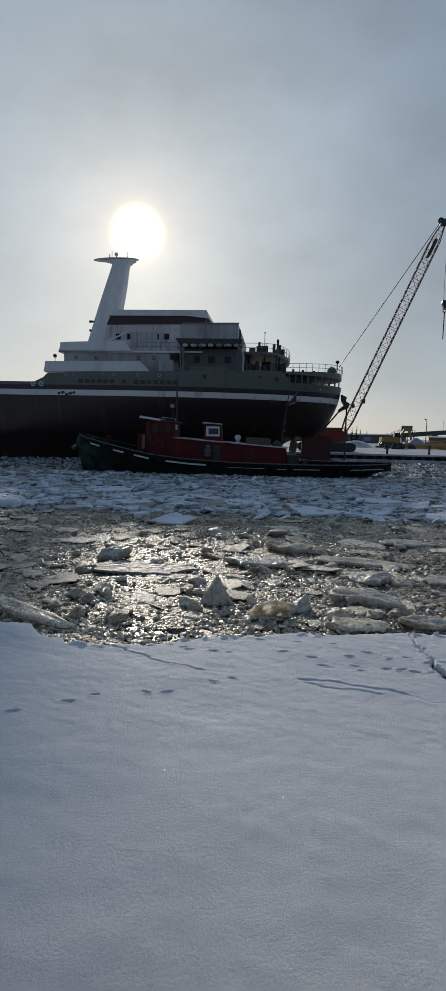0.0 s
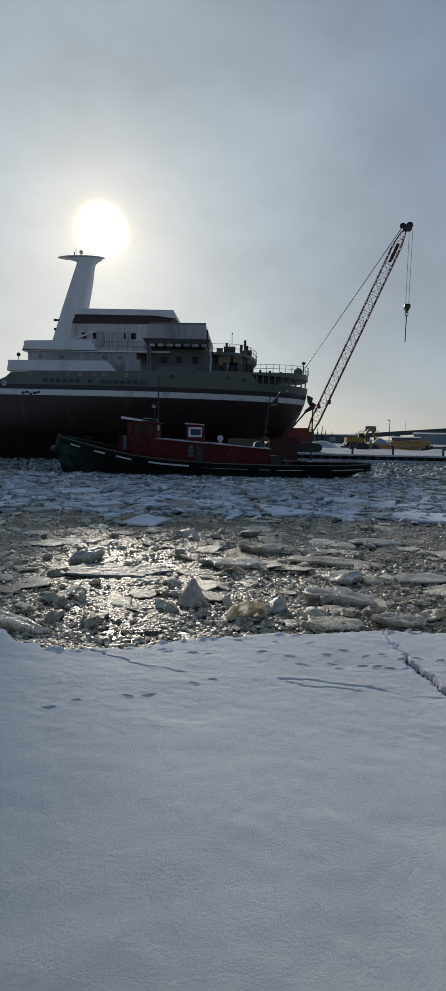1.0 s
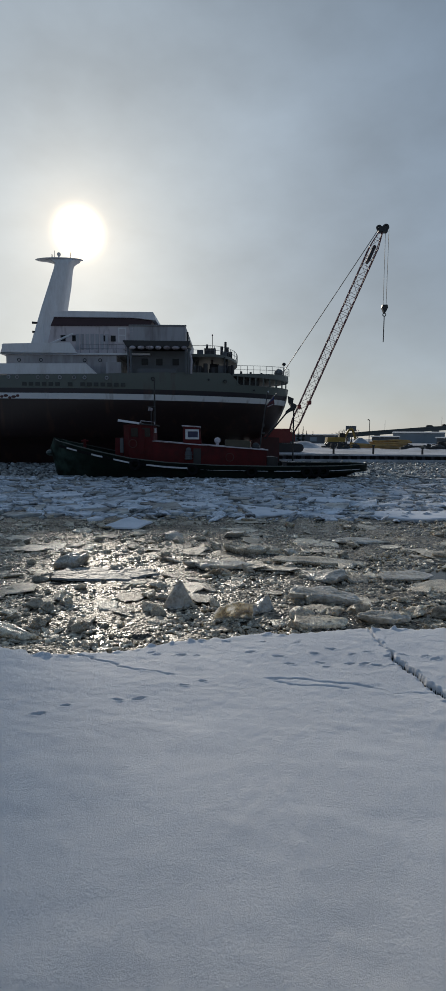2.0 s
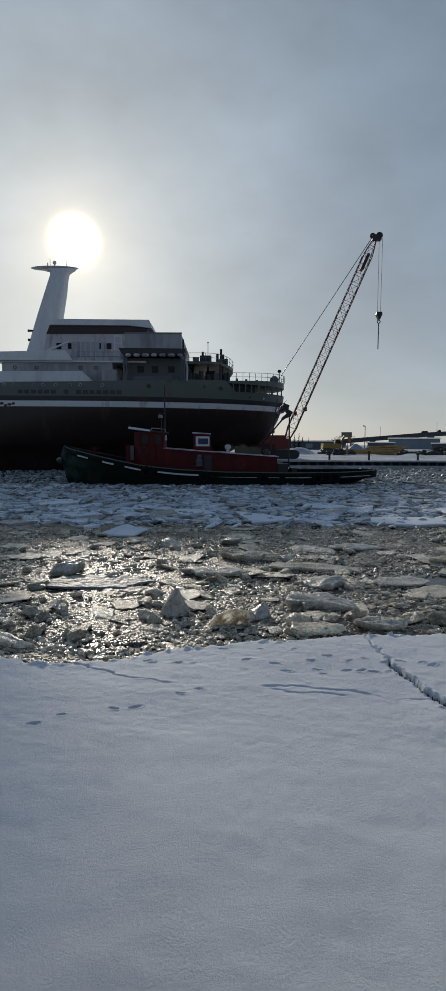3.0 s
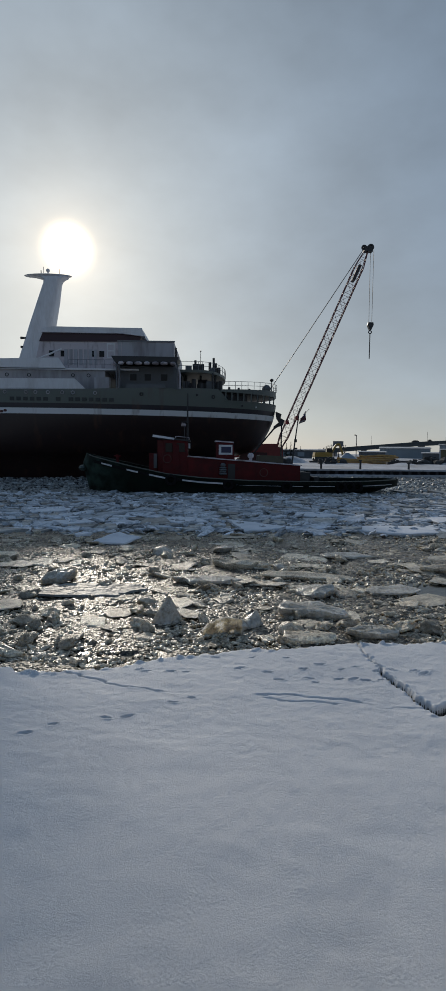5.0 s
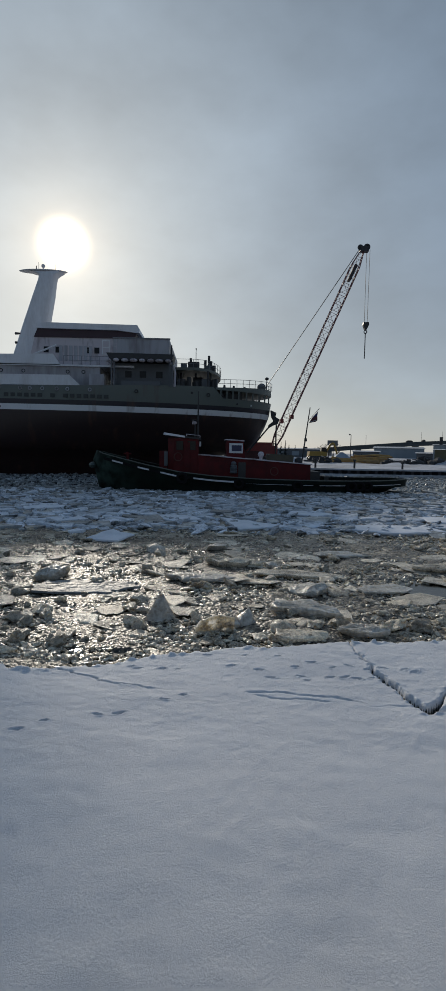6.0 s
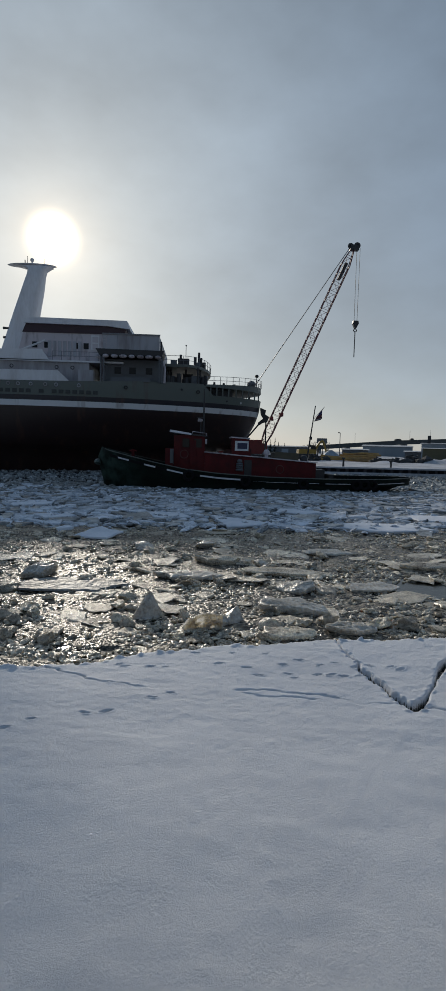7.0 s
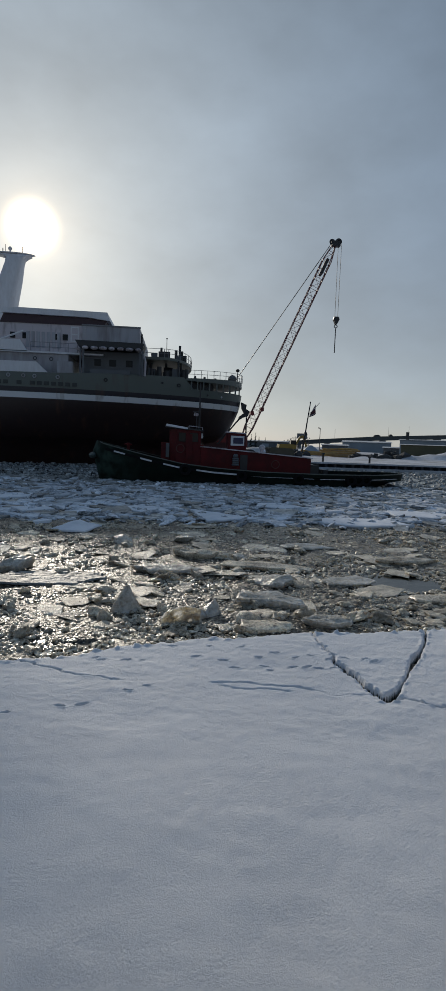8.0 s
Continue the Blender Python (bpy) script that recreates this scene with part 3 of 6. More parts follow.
    for name, keep, label in names:
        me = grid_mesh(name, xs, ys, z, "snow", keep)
        me.materials.append(M["shaded_under_ice"])
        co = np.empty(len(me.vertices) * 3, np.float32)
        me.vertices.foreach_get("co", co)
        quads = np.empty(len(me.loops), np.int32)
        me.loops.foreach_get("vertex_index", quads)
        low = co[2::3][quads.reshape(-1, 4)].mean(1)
        # Faces below 8 cm get the dark ice with shade in its colour.
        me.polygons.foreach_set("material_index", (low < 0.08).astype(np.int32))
        ob = new(name, me)
        if name == "shore_ice":
            tagged(ob, label, "ice", kind="structure")
        else:
            tagged(ob, label, "ice floe", group="broken floes along the shore ice")


shore_ice()
tagged(new("near_quay", Geo().box(-80, 80, -40, 0.65, -3, 1.55).mesh("near_quay", "concrete")), "concrete quay on which the viewer stands", "quay", kind="structure")


# ---- loose ice ----
def slab(n, r, h, seed, flat=0.85, stretch=1.0):
    """An irregular broken ice slab: a jagged outline with n main corners, undercut sides and an uneven, worn top."""
    g = np.random.default_rng(seed)
    n = 3 if n < 3 else max(4, n)
    ang = np.sort((np.arange(n) + g.uniform(-0.35, 0.35, n)) * 2 * np.pi / n)
    rad = r * g.uniform(0.68, 1.15, n)
    corner = np.stack([rad * np.cos(ang) * stretch, rad * np.sin(ang)], -1)
    ring = []
    for a, b in zip(corner, np.roll(corner, -1, 0)):
        for q in (0.0, 0.3, 0.62):
            ring.append(a + (b - a) * q + g.normal(0, 0.045 * r, 2))
    ring = np.array(ring)
    m = len(ring)
    v, f = [], []
    off = Vector(g.uniform(-40, 40, 3))
    for q, z, rough in ((0.80, -0.1, 0.05), (0.93, 0.25, 0.06), (1.0, 0.55, 0.08), (0.98, 0.84, 0.07), ((1 + flat) / 2, 0.97, 0.07), (flat * 0.8, 1.0, 0.10), (flat * 0.4, 1.04, 0.10)):
        for x, y in ring * q:
            top = 0.30 * noise.noise(Vector((x * 1.7, y * 1.7, 0)) + off) + 0.14 * noise.noise(Vector((x * 5, y * 5, 3)) + off)
            v.append((x, y, h * (z + (top if z > 0.5 else 0.3 * top) + g.uniform(-rough, rough) * 0.6)))
    v.append((0.0, 0.0, h * (1.05 + 0.3 * noise.noise(off))))
    for j in range(6):
        for k in range(m):
            a, b = j * m + k, j * m + (k + 1) % m
            f += [(a, b, b + m), (a, b + m, a + m)]
    f += [(6 * m + k, 6 * m + (k + 1) % m, 7 * m) for k in range(m)]
    return np.array(v), np.array(f)


def lump(seed, squash=0.7, sub=1):
    """A rounded, broken lump; sub: how finely its facets are cut."""
    bm = bmesh.new()
    bmesh.ops.create_icosphere(bm, subdivisions=sub, radius=1)
    g = np.random.default_rng(seed)
    v = np.array([p.co[:] for p in bm.verts])
    f = np.array([[q.index for q in p.verts] for p in bm.faces])
    bm.free()
    if sub == 1:
        v *= g.uniform(0.72, 1.15, (len(v), 1))
    else:
        shift = Vector(g.uniform(-50, 50, 3))
        bulge = np.array([noise.noise(Vector(p) * 1.3 + shift) * 0.55 + noise.noise(Vector(p) * 3.4 + shift) * 0.22 for p in v])
        v *= (1 + bulge)[:, None] * g.uniform(0.95, 1.05, (len(v), 1))
        # one or two flat broken faces
        for k in range(2):
            d = g.normal(size=3)
            d /= np.linalg.norm(d)
            over = np.maximum(v @ d - g.uniform(0.45, 0.75), 0)
            v -= over[:, None] * d * 0.85
    v[:, 2] *= squash
    v[:, 0] *= g.uniform(0.8, 1.5)
    return v, f


def scatter(name, pieces, mat, smooth=False):
    """Joins copies of templates: (verts, faces) with size, turn, tilt and place."""
    vs, fs, o = [], [], 0
    for (v, f), s, rz, tx, ty, p in pieces:
        m = np.array(Euler((tx, ty, rz)).to_matrix())
        vs.append((v * s) @ m.T + p)
        fs.append(f + o)
        o += len(v)
    co, tri = np.concatenate(vs).astype(np.float32), np.concatenate(fs)
    me = bpy.data.meshes.new(name)
    me.vertices.add(len(co))
    me.vertices.foreach_set("co", co.ravel())
    me.loops.add(tri.size)
    me.loops.foreach_set("vertex_index", tri.ravel().astype(np.int32))
    me.polygons.add(len(tri))
    me.polygons.foreach_set("loop_start", np.arange(0, tri.size, 3, dtype=np.int32))
    me.polygons.foreach_set("use_smooth", np.full(len(tri), smooth))
    me.update(calc_edges=True)
    me.materials.append(M[mat])
    if smooth:
        me.set_sharp_from_angle(angle=radians(42))
    return new(name, me)


SLABS = [slab(int(rng.integers(5, 8)), 1.0, 0.22, 100 + k, stretch=rng.uniform(1, 1.6)) for k in range(14)]
THIN = [slab(int(rng.integers(4, 7)), 1.0, 0.10, 200 + k, flat=0.93, stretch=rng.uniform(1, 1.7)) for k in range(14)]
LUMPS = [lump(300 + k, rng.uniform(0.5, 0.8)) for k in range(14)]
SHARDS = [lump(380 + k, 0.3) for k in range(8)]
EDGE_X = np.linspace(-16, 18, 3400)
EDGE_Y = edge_line(EDGE_X)
CHUNKS = [lump(340 + k, rng.uniform(0.5, 0.85), 3) for k in range(16)]


def plain_mesh(name, v, f, mat, smooth=True):
    me = bpy.data.meshes.new(name)
    me.from_pydata([tuple(p) for p in v], [], [tuple(int(i) for i in q) for q in f])
    me.materials.append(M[mat])
    if smooth:
        me.polygons.foreach_set("use_smooth", [True] * len(me.polygons))
        me.set_sharp_from_angle(angle=radians(36))
    return me


def in_pool(x, y, grow=1.0):
    if grow > 1 and abs(x + 1.9) < 0.75 and 7.45 < y < 7.95:
        return True
    return ((x - 5.2) / (1.0 * grow)) ** 2 + ((y - 11.7) / (0.65 * grow)) ** 2 < 1


def crushed_brash():
    """Wet brash in front of the shore ice: crumbs joined, larger chunks and slabs each a thing."""
    near = []
    for k in range(46000):
        y = 6.9 + (20.6 - 6.9) * rng.random() ** 1.25
        x = rng.uniform(-0.52 * y - 2, 0.62 * y + 2)
        if y < float(np.interp(x, EDGE_X, EDGE_Y)) + 0.04 or in_pool(x, y):
            continue
        patch = float(vnoise(np.array([x * 0.8]), np.array([y * 1.3]), 77)[0])
        if rng.random() > 0.25 + patch:
            continue
        s = 0.014 + 0.055 * rng.random() ** 2.4
        if rng.random() < 0.72:
            near.append((LUMPS[k % 14], s, rng.uniform(0, 6.3), rng.normal(0, 0.3), rng.normal(0, 0.3), (x, y, 0.045 + 0.25 * s * rng.random())))
        else:
            near.append((SHARDS[k % 8], 1.7 * s, rng.uniform(-0.7, 0.7), rng.normal(0, 0.2), rng.normal(0, 0.2), (x, y, 0.03 + 0.1 * rng.random() * s)))
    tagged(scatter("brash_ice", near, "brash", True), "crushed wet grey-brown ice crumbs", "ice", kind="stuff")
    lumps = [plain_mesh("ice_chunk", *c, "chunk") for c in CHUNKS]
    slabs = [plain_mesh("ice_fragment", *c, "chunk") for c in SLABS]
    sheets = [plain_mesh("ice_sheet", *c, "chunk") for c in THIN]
    for k in range(720):
        y = 7.3 + 12.8 * rng.random() ** 1.1
        x = rng.uniform(-0.50 * y - 1, 0.60 * y + 1)
        room = y - float(np.interp(x, EDGE_X, EDGE_Y))
        if room < 0.22 or in_pool(x, y, 1.3):
            continue
        crowd = float(vnoise(np.array([x * 0.6 + 7]), np.array([y * 0.9]), 78)[0])
        kind = rng.random()
        if kind < 0.62 and crowd > 0.3:
            s = 0.045 + 0.13 * rng.random() ** 2.2
            ob = new("ice_chunk", lumps[k % 16])
            ob.matrix_basis = Matrix.LocRotScale((x, y, 0.05 + 0.3 * s), Euler((rng.normal(0, 0.3), rng.normal(0, 0.3), rng.uniform(0, 6.3))), (s, s, s))
            tagged(ob, "rounded wet chunk of grey-brown ice in the brash", "ice chunk", group="loose chunks in the brash")
        elif kind < 0.84:
            s = 0.08 + 0.19 * rng.random() ** 2
            ob = new("ice_fragment", slabs[k % 14])
            ob.matrix_basis = Matrix.LocRotScale((x, y, 0.02 + 0.04 * rng.random()), Euler((rng.normal(0.04, 0.14), rng.normal(0, 0.14), rng.uniform(-0.7, 0.7))), (s, s, s * 1.25))
            tagged(ob, "tilted thick slab of wet brownish ice", "ice slab", group="loose slabs in the brash")
        elif room > 1.5 and kind < 0.97:
            s = rng.uniform(0.16, 0.5)
            ob = new("ice_sheet", sheets[k % 14])
            ob.matrix_basis = Matrix.LocRotScale((x, y, 0.05 + 0.03 * rng.random()), Euler((rng.normal(0.02, 0.05), rng.normal(0, 0.05), rng.uniform(-0.6, 0.6))), (s, s * 1.2, 0.55 * max(s, 0.3)))
            tagged(ob, "flat wet plate of grey ice lying in slush", "ice sheet", group="flat plates in the brash")


def clipped(poly, px, py, nx, ny):
    """The part of a convex outline on the near side of a line."""
    out = []
    for (ax, ay), (bx, by) in zip(poly, poly[1:] + poly[:1]):
        da, db = (ax - px) * nx + (ay - py) * ny, (bx - px) * nx + (by - py) * ny
        if da <= 0:
            out.append((ax, ay))
        if (da < 0) != (db < 0) and da != db:
            q = da / (da - db)
            out.append((ax + (bx - ax) * q, ay + (by - ay) * q))
    return out


def floe_solid(outline, h, g):
    """A broken plate from its outline, about its middle: ragged edge, worn rim, uneven snow on top."""
    cx, cy = sum(p[0] for p in outline) / len(outline), sum(p[1] for p in outline) / len(outline)
    pts = []
    for (ax, ay), (bx, by) in zip(outline, outline[1:] + outline[:1]):
        m = max(1, int(math.hypot(bx - ax, by - ay) / 0.35))
        for i in range(m):
            q = i / m
            pts.append((ax + (bx - ax) * q - cx + g.normal(0, 0.025), ay + (by - ay) * q - cy + g.normal(0, 0.025)))
    n = len(pts)
    v = []
    for q, z in ((0.95, -0.10), (1.0, 0.55 * h), (0.985, h - 0.012), (0.94, h), (0.5, h + 0.012)):
        v += [(x * q, y * q, z + (g.normal(0, 0.008) if z > 0 else 0)) for x, y in pts]
    v.append((0, 0, h + 0.015))
    f = []
    for j in range(4):
        f += [(j * n + i, j * n + (i + 1) % n, (j + 1) * n + (i + 1) % n, (j + 1) * n + i) for i in range(n)]
    f += [(4 * n + i, 4 * n + (i + 1) % n, 5 * n) for i in range(n)]
    return cx, cy, v, f


def snowy_floes():
    """The channel's cover farther out: plates that broke from one sheet, with dark leads between them."""
    g = np.random.default_rng(91)
    seeds = np.full((1900, 2), 1e6)
    have = 0
    for attempt in range(9000):
        if have == 1900:
            break
        y = 19.0 + 22.5 * g.random()
        x = g.uniform(-0.52 * y - 5, 0.60 * y + 5)
        dense = float(vnoise(np.array([x * 0.3]), np.array([y * 0.45]), 81)[0])
        room = 0.30 + 2.3 * max(0.0, 0.66 - dense) * (1.0 if y < 33 else 0.5)
        if ((seeds[:have] - (x, y)) ** 2).sum(1).min(initial=99.0) > room * room or g.random() < 0.07:
            seeds[have] = (x, y)
            have += 1
    seeds = [tuple(q) for q in seeds[:have]]
    big = ((1.75, 22.0, 1.55, 1.9, 3), (7.4, 20.9, 2.3, 1.25, 5), (-6.1, 22.7, 0.95, 0.85, 4), (-1.4, 23.6, 1.2, 1.1, 5), (-11.0, 21.2, 1.5, 0.95, 5), (11.5, 24.0, 1.7, 1.3, 6), (5.0, 26.0, 1.3, 1.2, 5), (-8.6, 27.5, 1.5, 1.5, 4))
    for a, b, c, d, corners in big:
        start = g.uniform(0, 6.3)
        outline = [(a + c * math.cos(start + 6.283 * (i + g.uniform(-0.22, 0.22)) / corners), b + d * math.sin(start + 6.283 * (i + g.uniform(-0.22, 0.22)) / corners)) for i in range(corners)]
        outline.sort(key=lambda q: math.atan2((q[1] - b) / d, (q[0] - a) / c))
        cx, cy, v, f = floe_solid(outline, 0.10, g)
        ob = new("ice_floe", plain_mesh("ice_floe", v, f, "clean_floe"))
        ob.location = (cx, cy, 0.07)
        tagged(ob, "broad smooth floe under unbroken white snow", "ice floe", group="broken plates in the channel")
    table = np.array(seeds)

    def near_seeds(x, y):
        return table[((table - (x, y)) ** 2).sum(1) < 11.6]

    count = 0
    rest = {"plate_white": ([], []), "plate_grey": ([], [])}
    for k, (x, y) in sorted(enumerate(seeds), key=lambda e: e[1][1]):
        shore = 19.3 + 1.6 * float(vnoise(np.array([x * 0.35]), np.array([0.0]), 82)[0])
        if y < shore or any(((x - a) / c) ** 2 + ((y - b) / d) ** 2 < 1 for a, b, c, d, corners in big):
            continue
        poly = [(x - 1.9, y - 1.5), (x + 1.9, y - 1.5), (x + 1.9, y + 1.5), (x - 1.9, y + 1.5)]
        gap = 0.015 + 0.075 * g.random() ** 1.5
        for a, b in near_seeds(x, y):
            dx, dy = a - x, b - y
            d = math.hypot(dx, dy)
            if 1e-6 < d < 3.4:
                poly = clipped(poly, x + dx * (0.5 - gap / d), y + dy * (0.5 - gap / d), dx / d, dy / d)
                if len(poly) < 3:
                    break
        if len(poly) < 3:
            continue
        fate = g.random()
        if fate < 0.13 + 0.35 * max(0.0, (y - 33) / 8):
            continue
        mat = "plate_grey" if fate > 0.76 - 0.25 * max(0.0, (y - 31) / 10) - (0.2 if y < shore + 1.2 else 0) else "plate_white"
        cx, cy, v, f = floe_solid(poly, 0.04 + 0.08 * g.random(), g)
        lean = Matrix.LocRotScale((cx, cy, 0.01 + 0.08 * g.random()), Euler((g.normal(0.02, 0.075), g.normal(0, 0.06), 0)), None)
        if count < 300:
            count += 1
            ob = new("ice_floe", plain_mesh("ice_floe", v, f, mat))
            ob.matrix_basis = lean
            tagged(ob, "broken snow-covered plate of channel ice" if mat == "plate_white" else "wet grey plate of channel ice", "ice floe", group="broken plates in the channel")
        else:
            vs, fs = rest[mat]
            o = len(vs)
            vs += [tuple(lean @ Vector(q)) for q in v]
            fs += [tuple(i + o for i in q) for q in f]
    for mat, label in (("plate_white", "broken snow-dusted ice plates out in the channel"), ("plate_grey", "wet grey ice plates out in the channel")):
        tagged(new("far_ice_plates", plain_mesh("far_ice_plates", *rest[mat], mat)), label, "ice", kind="stuff")


def loose_ice():
    crushed_brash()
    snowy_floes()
    far, shards = [], []
    # tilted shards pushed up between the plates
    for k in range(2600):
        y = rng.uniform(19.6, 40)
        x = rng.uniform(-0.55 * y - 4, 0.62 * y + 4)
        s = 0.06 + 0.22 * rng.random() ** 2.2
        shards.append((SHARDS[k % 8], s, rng.uniform(-0.9, 0.9), rng.normal(0, 0.3), rng.normal(0, 0.3), (x, y, 0.09 + 0.2 * s)))
    tagged(scatter("ice_shards", shards, "floe_snow"), "small tilted shards of snowy ice between plates", "ice", kind="stuff")
    # brash round the tug, along the hull and up to the far quay
    for k in range(16000):
        y = rng.uniform(19.5, 72)
        x = rng.uniform(-0.55 * y - 6, 0.62 * y + 6)
        s = 0.05 + 0.22 * rng.random() ** 3
        if y < 34:
            s *= 0.6
            if rng.random() < 0.35:
                continue
        far.append((LUMPS[k % 14] if k % 3 else SHARDS[k % 8], s, rng.uniform(0, 6.3), rng.normal(0, 0.2), rng.normal(0, 0.2), (x, y, 0.06)))
    for k in range(700):
        far.append((LUMPS[k % 14], 0.07 + 0.22 * rng.random() ** 3, rng.uniform(0, 6.3), 0.2, 0.1, (rng.uniform(-22, 24), 38.4 + rng.normal(0, 0.9), 0.07)))
    tagged(scatter("broken_ice", far, "rubble", True), "grey broken ice rubble around the vessels", "ice", kind="stuff")


loose_ice()


def frost():
    """Loose frost crystals lying on the snow, which catch the sun here and there."""
    tri = (np.array([(1.0, 0, 0), (-0.5, 0.8, 0.0), (-0.5, -0.8, 0.0), (0, 0, -0.2)]), np.array([(0, 1, 2), (0, 2, 3), (0, 3, 1), (1, 3, 2)]))
    bits = []
    for k in range(6500):
        x, y = rng.uniform(-4.5, 5.0), rng.uniform(2.4, 7.6)
        if y > 5.6 and x > 2.2:
            continue
        bits.append((tri, rng.uniform(0.0035, 0.0075), rng.uniform(0, 6.3), rng.normal(0, 0.24), rng.normal(0, 0.20), (x, y, 0)))
    ground = bpy.data.objects["shore_ice"]
    placed = []
    for t, s, a, b, c, (x, y, z) in bits:
        hit, p, nrm, i = ground.ray_cast((x, y, 1.0), (0, 0, -1))
        if hit and p.z > 0.08:
            placed.append((t, s, a, b, c, (x, y, p.z + 0.002)))
    tagged(scatter("frost_crystals", placed, "frost"), "tiny sparkling frost crystals on the snow", "frost", kind="stuff")


frost()


def ice_piece(label, x, y, geo_vf, scale, rz=0.0, tx=0.0, ty=0.0, z=0.0, mat="block"):
    ob = scatter("ice_block", [(geo_vf, np.array(scale), rz, tx, ty, (0, 0, 0))], mat, True)
    ob.location = (x, y, z)
    return tagged(ob, label, "ice block", group="large ice pieces in the brash")


def spire(seed, n=9):
    """An upright, pointed chunk with broken facets."""
    g = np.random.default_rng(seed)
    v, f = [], []
    for q, z in ((1.0, 0.0), (0.92, 0.25), (0.68, 0.58), (0.40, 0.92), (0.14, 1.22)):
        for k in range(n):
            a = 2 * math.pi * (k + g.uniform(-0.25, 0.25)) / n
            s = q * g.uniform(0.8, 1.12)
            v.append((s * math.cos(a) + 0.12 * z, s * math.sin(a), z + g.uniform(-0.05, 0.05)))
    v.append((0.16, 0, 1.33))
    for j in range(4):
        for k in range(n):
            a, b = j * n + k, j * n + (k + 1) % n
            f += [(a, b, b + n), (a, b + n, a + n)]
    f += [(4 * n + k, 4 * n + (k + 1) % n, 5 * n) for k in range(n)]
    return np.array(v), np.array(f)


def curl(seed, n=9, m=5):
    """A thin bent plate standing on edge."""
    g = np.random.default_rng(seed)
    v, f = [], []
    for side in (0, 1):
        for i in range(n):
            for j in range(m):
                u, w = i / (n - 1) - 0.5, j / (m - 1)
                h = w * (0.75 + 0.35 * math.sin(3.0 * u + 1.0) + 0.08 * g.normal())
                v.append((u * 2.0, 0.35 * math.cos(2.5 * u) * (1 - 0.5 * w) + 0.08 * side + 0.03 * g.normal(), h))
    o = n * m
    for s in (0, 1):
        for i in range(n - 1):
            for j in range(m - 1):
                a = s * o + i * m + j
                f += [(a, a + m, a + m + 1), (a, a + m + 1, a + 1)]
    ring = [i * m for i in range(n)] + [(n - 1) * m + j for j in range(1, m)] + [i * m + m - 1 for i in range(n - 2, -1, -1)] + [j for j in range(m - 2, 0, -1)]
    for a, b in zip(ring, ring[1:] + ring[:1]):
        f += [(a, b, b + o), (a, b + o, a + o)]
    return np.array(v), np.array(f)


ice_piece("upright pointed chunk of clear grey ice", -0.91, 9.56, spire(7), (0.30, 0.22, 0.38), 0.3, z=0.02)
ice_piece("tilted thick block of grey ice", -3.68, 12.4, slab(5, 1.0, 0.5, 11), (0.38, 0.30, 0.45), 0.4, 0.30, -0.28, 0.12)
ice_piece("flat white triangular ice plate", -3.25, 18.1, slab(5, 1.0, 0.2, 12, 0.93, 1.4), (0.68, 0.62, 0.6), 0.1, 0.16, -0.06, 0.12, "clean_floe")
ice_piece("rounded lump of grey ice", -1.62, 16.15, lump(13, 0.6), (0.42, 0.30, 0.30), 0.1, z=0.10)
ice_piece("dark thick slab of ice showing its broken side", 0.6, 14.1, slab(5, 1.0, 0.3, 14, 0.9, 1.5), (0.50, 0.32, 0.7), 0.05, 0.03, 0.04, 0.03, "brash")
ice_piece("long low slab of wet ice", 2.3, 13.0, slab(7, 1.0, 0.2, 15, 0.9, 2.2), (0.60, 0.34, 0.5), -0.05, 0.02, 0.04, 0.04, "brash")
ice_piece("thin bent plate of brownish ice standing on edge", 0.12, 8.72, curl(16), (0.34, 0.42, 0.30), 0.1, z=0.02)
ice_piece("jagged clump of clear ice", 0.66, 9.3, spire(17), (0.26, 0.24, 0.24), 1.1, 0.1, 0.2, 0.02)
ice_piece("jagged clump of clear ice", 0.42, 9.15, lump(36, 0.8), (0.20, 0.18, 0.20), 0.4, 0.1, 0.2, 0.08)
ice_piece("low brownish ice slab against the shore ice", 1.48, 8.55, slab(7, 1.0, 0.22, 18, 0.88, 1.5), (0.36, 0.24, 0.6), 0.0, 0.05, 0.0, 0.03, "brash")
ice_piece("smooth rounded ice slab against the shore ice", 2.70, 8.78, slab(8, 1.0, 0.25, 19, 0.92, 1.9), (0.29, 0.2, 0.5), 0.02, 0.04, 0.02, 0.05)
ice_piece("broad flat wet ice sheet", -2.8, 11.6, slab(9, 1.0, 0.12, 20, 0.95, 1.8), (0.82, 0.62, 0.8), 0.08, 0.015, 0.02, 0.04, "rubble_field")
ice_piece("large snow-topped ice block", -10.6, 20.6, slab(6, 1.0, 0.4, 21, 0.8), (0.75, 0.66, 0.95), 0.0, 0.05, 0.1, 0.04, "clean_floe")
ice_piece("rounded lump of grey ice", 0.25, 16.5, lump(22, 0.65), (0.42, 0.30, 0.30), 0.5, z=0.12)
ice_piece("yellowish lump of ice", 1.69, 13.9, lump(23, 0.7), (0.23, 0.2, 0.2), 0.2, z=0.12)
ice_piece("dark rounded lump of ice", 1.25, 14.1, lump(37, 0.7), (0.27, 0.2, 0.2), 0.2, z=0.1, mat="brash")
ice_piece("heap of tilted wet plates", 2.27, 11.4, slab(7, 1.0, 0.25, 24, 0.75, 1.3), (0.42, 0.34, 0.6), 0.2, 0.10, -0.10, 0.06)
ice_piece("broad tilted slab with a dark broken side", 1.9, 9.9, slab(8, 1.0, 0.25, 25, 0.9, 1.9), (0.45, 0.34, 0.62), -0.08, 0.06, 0.06, 0.06)
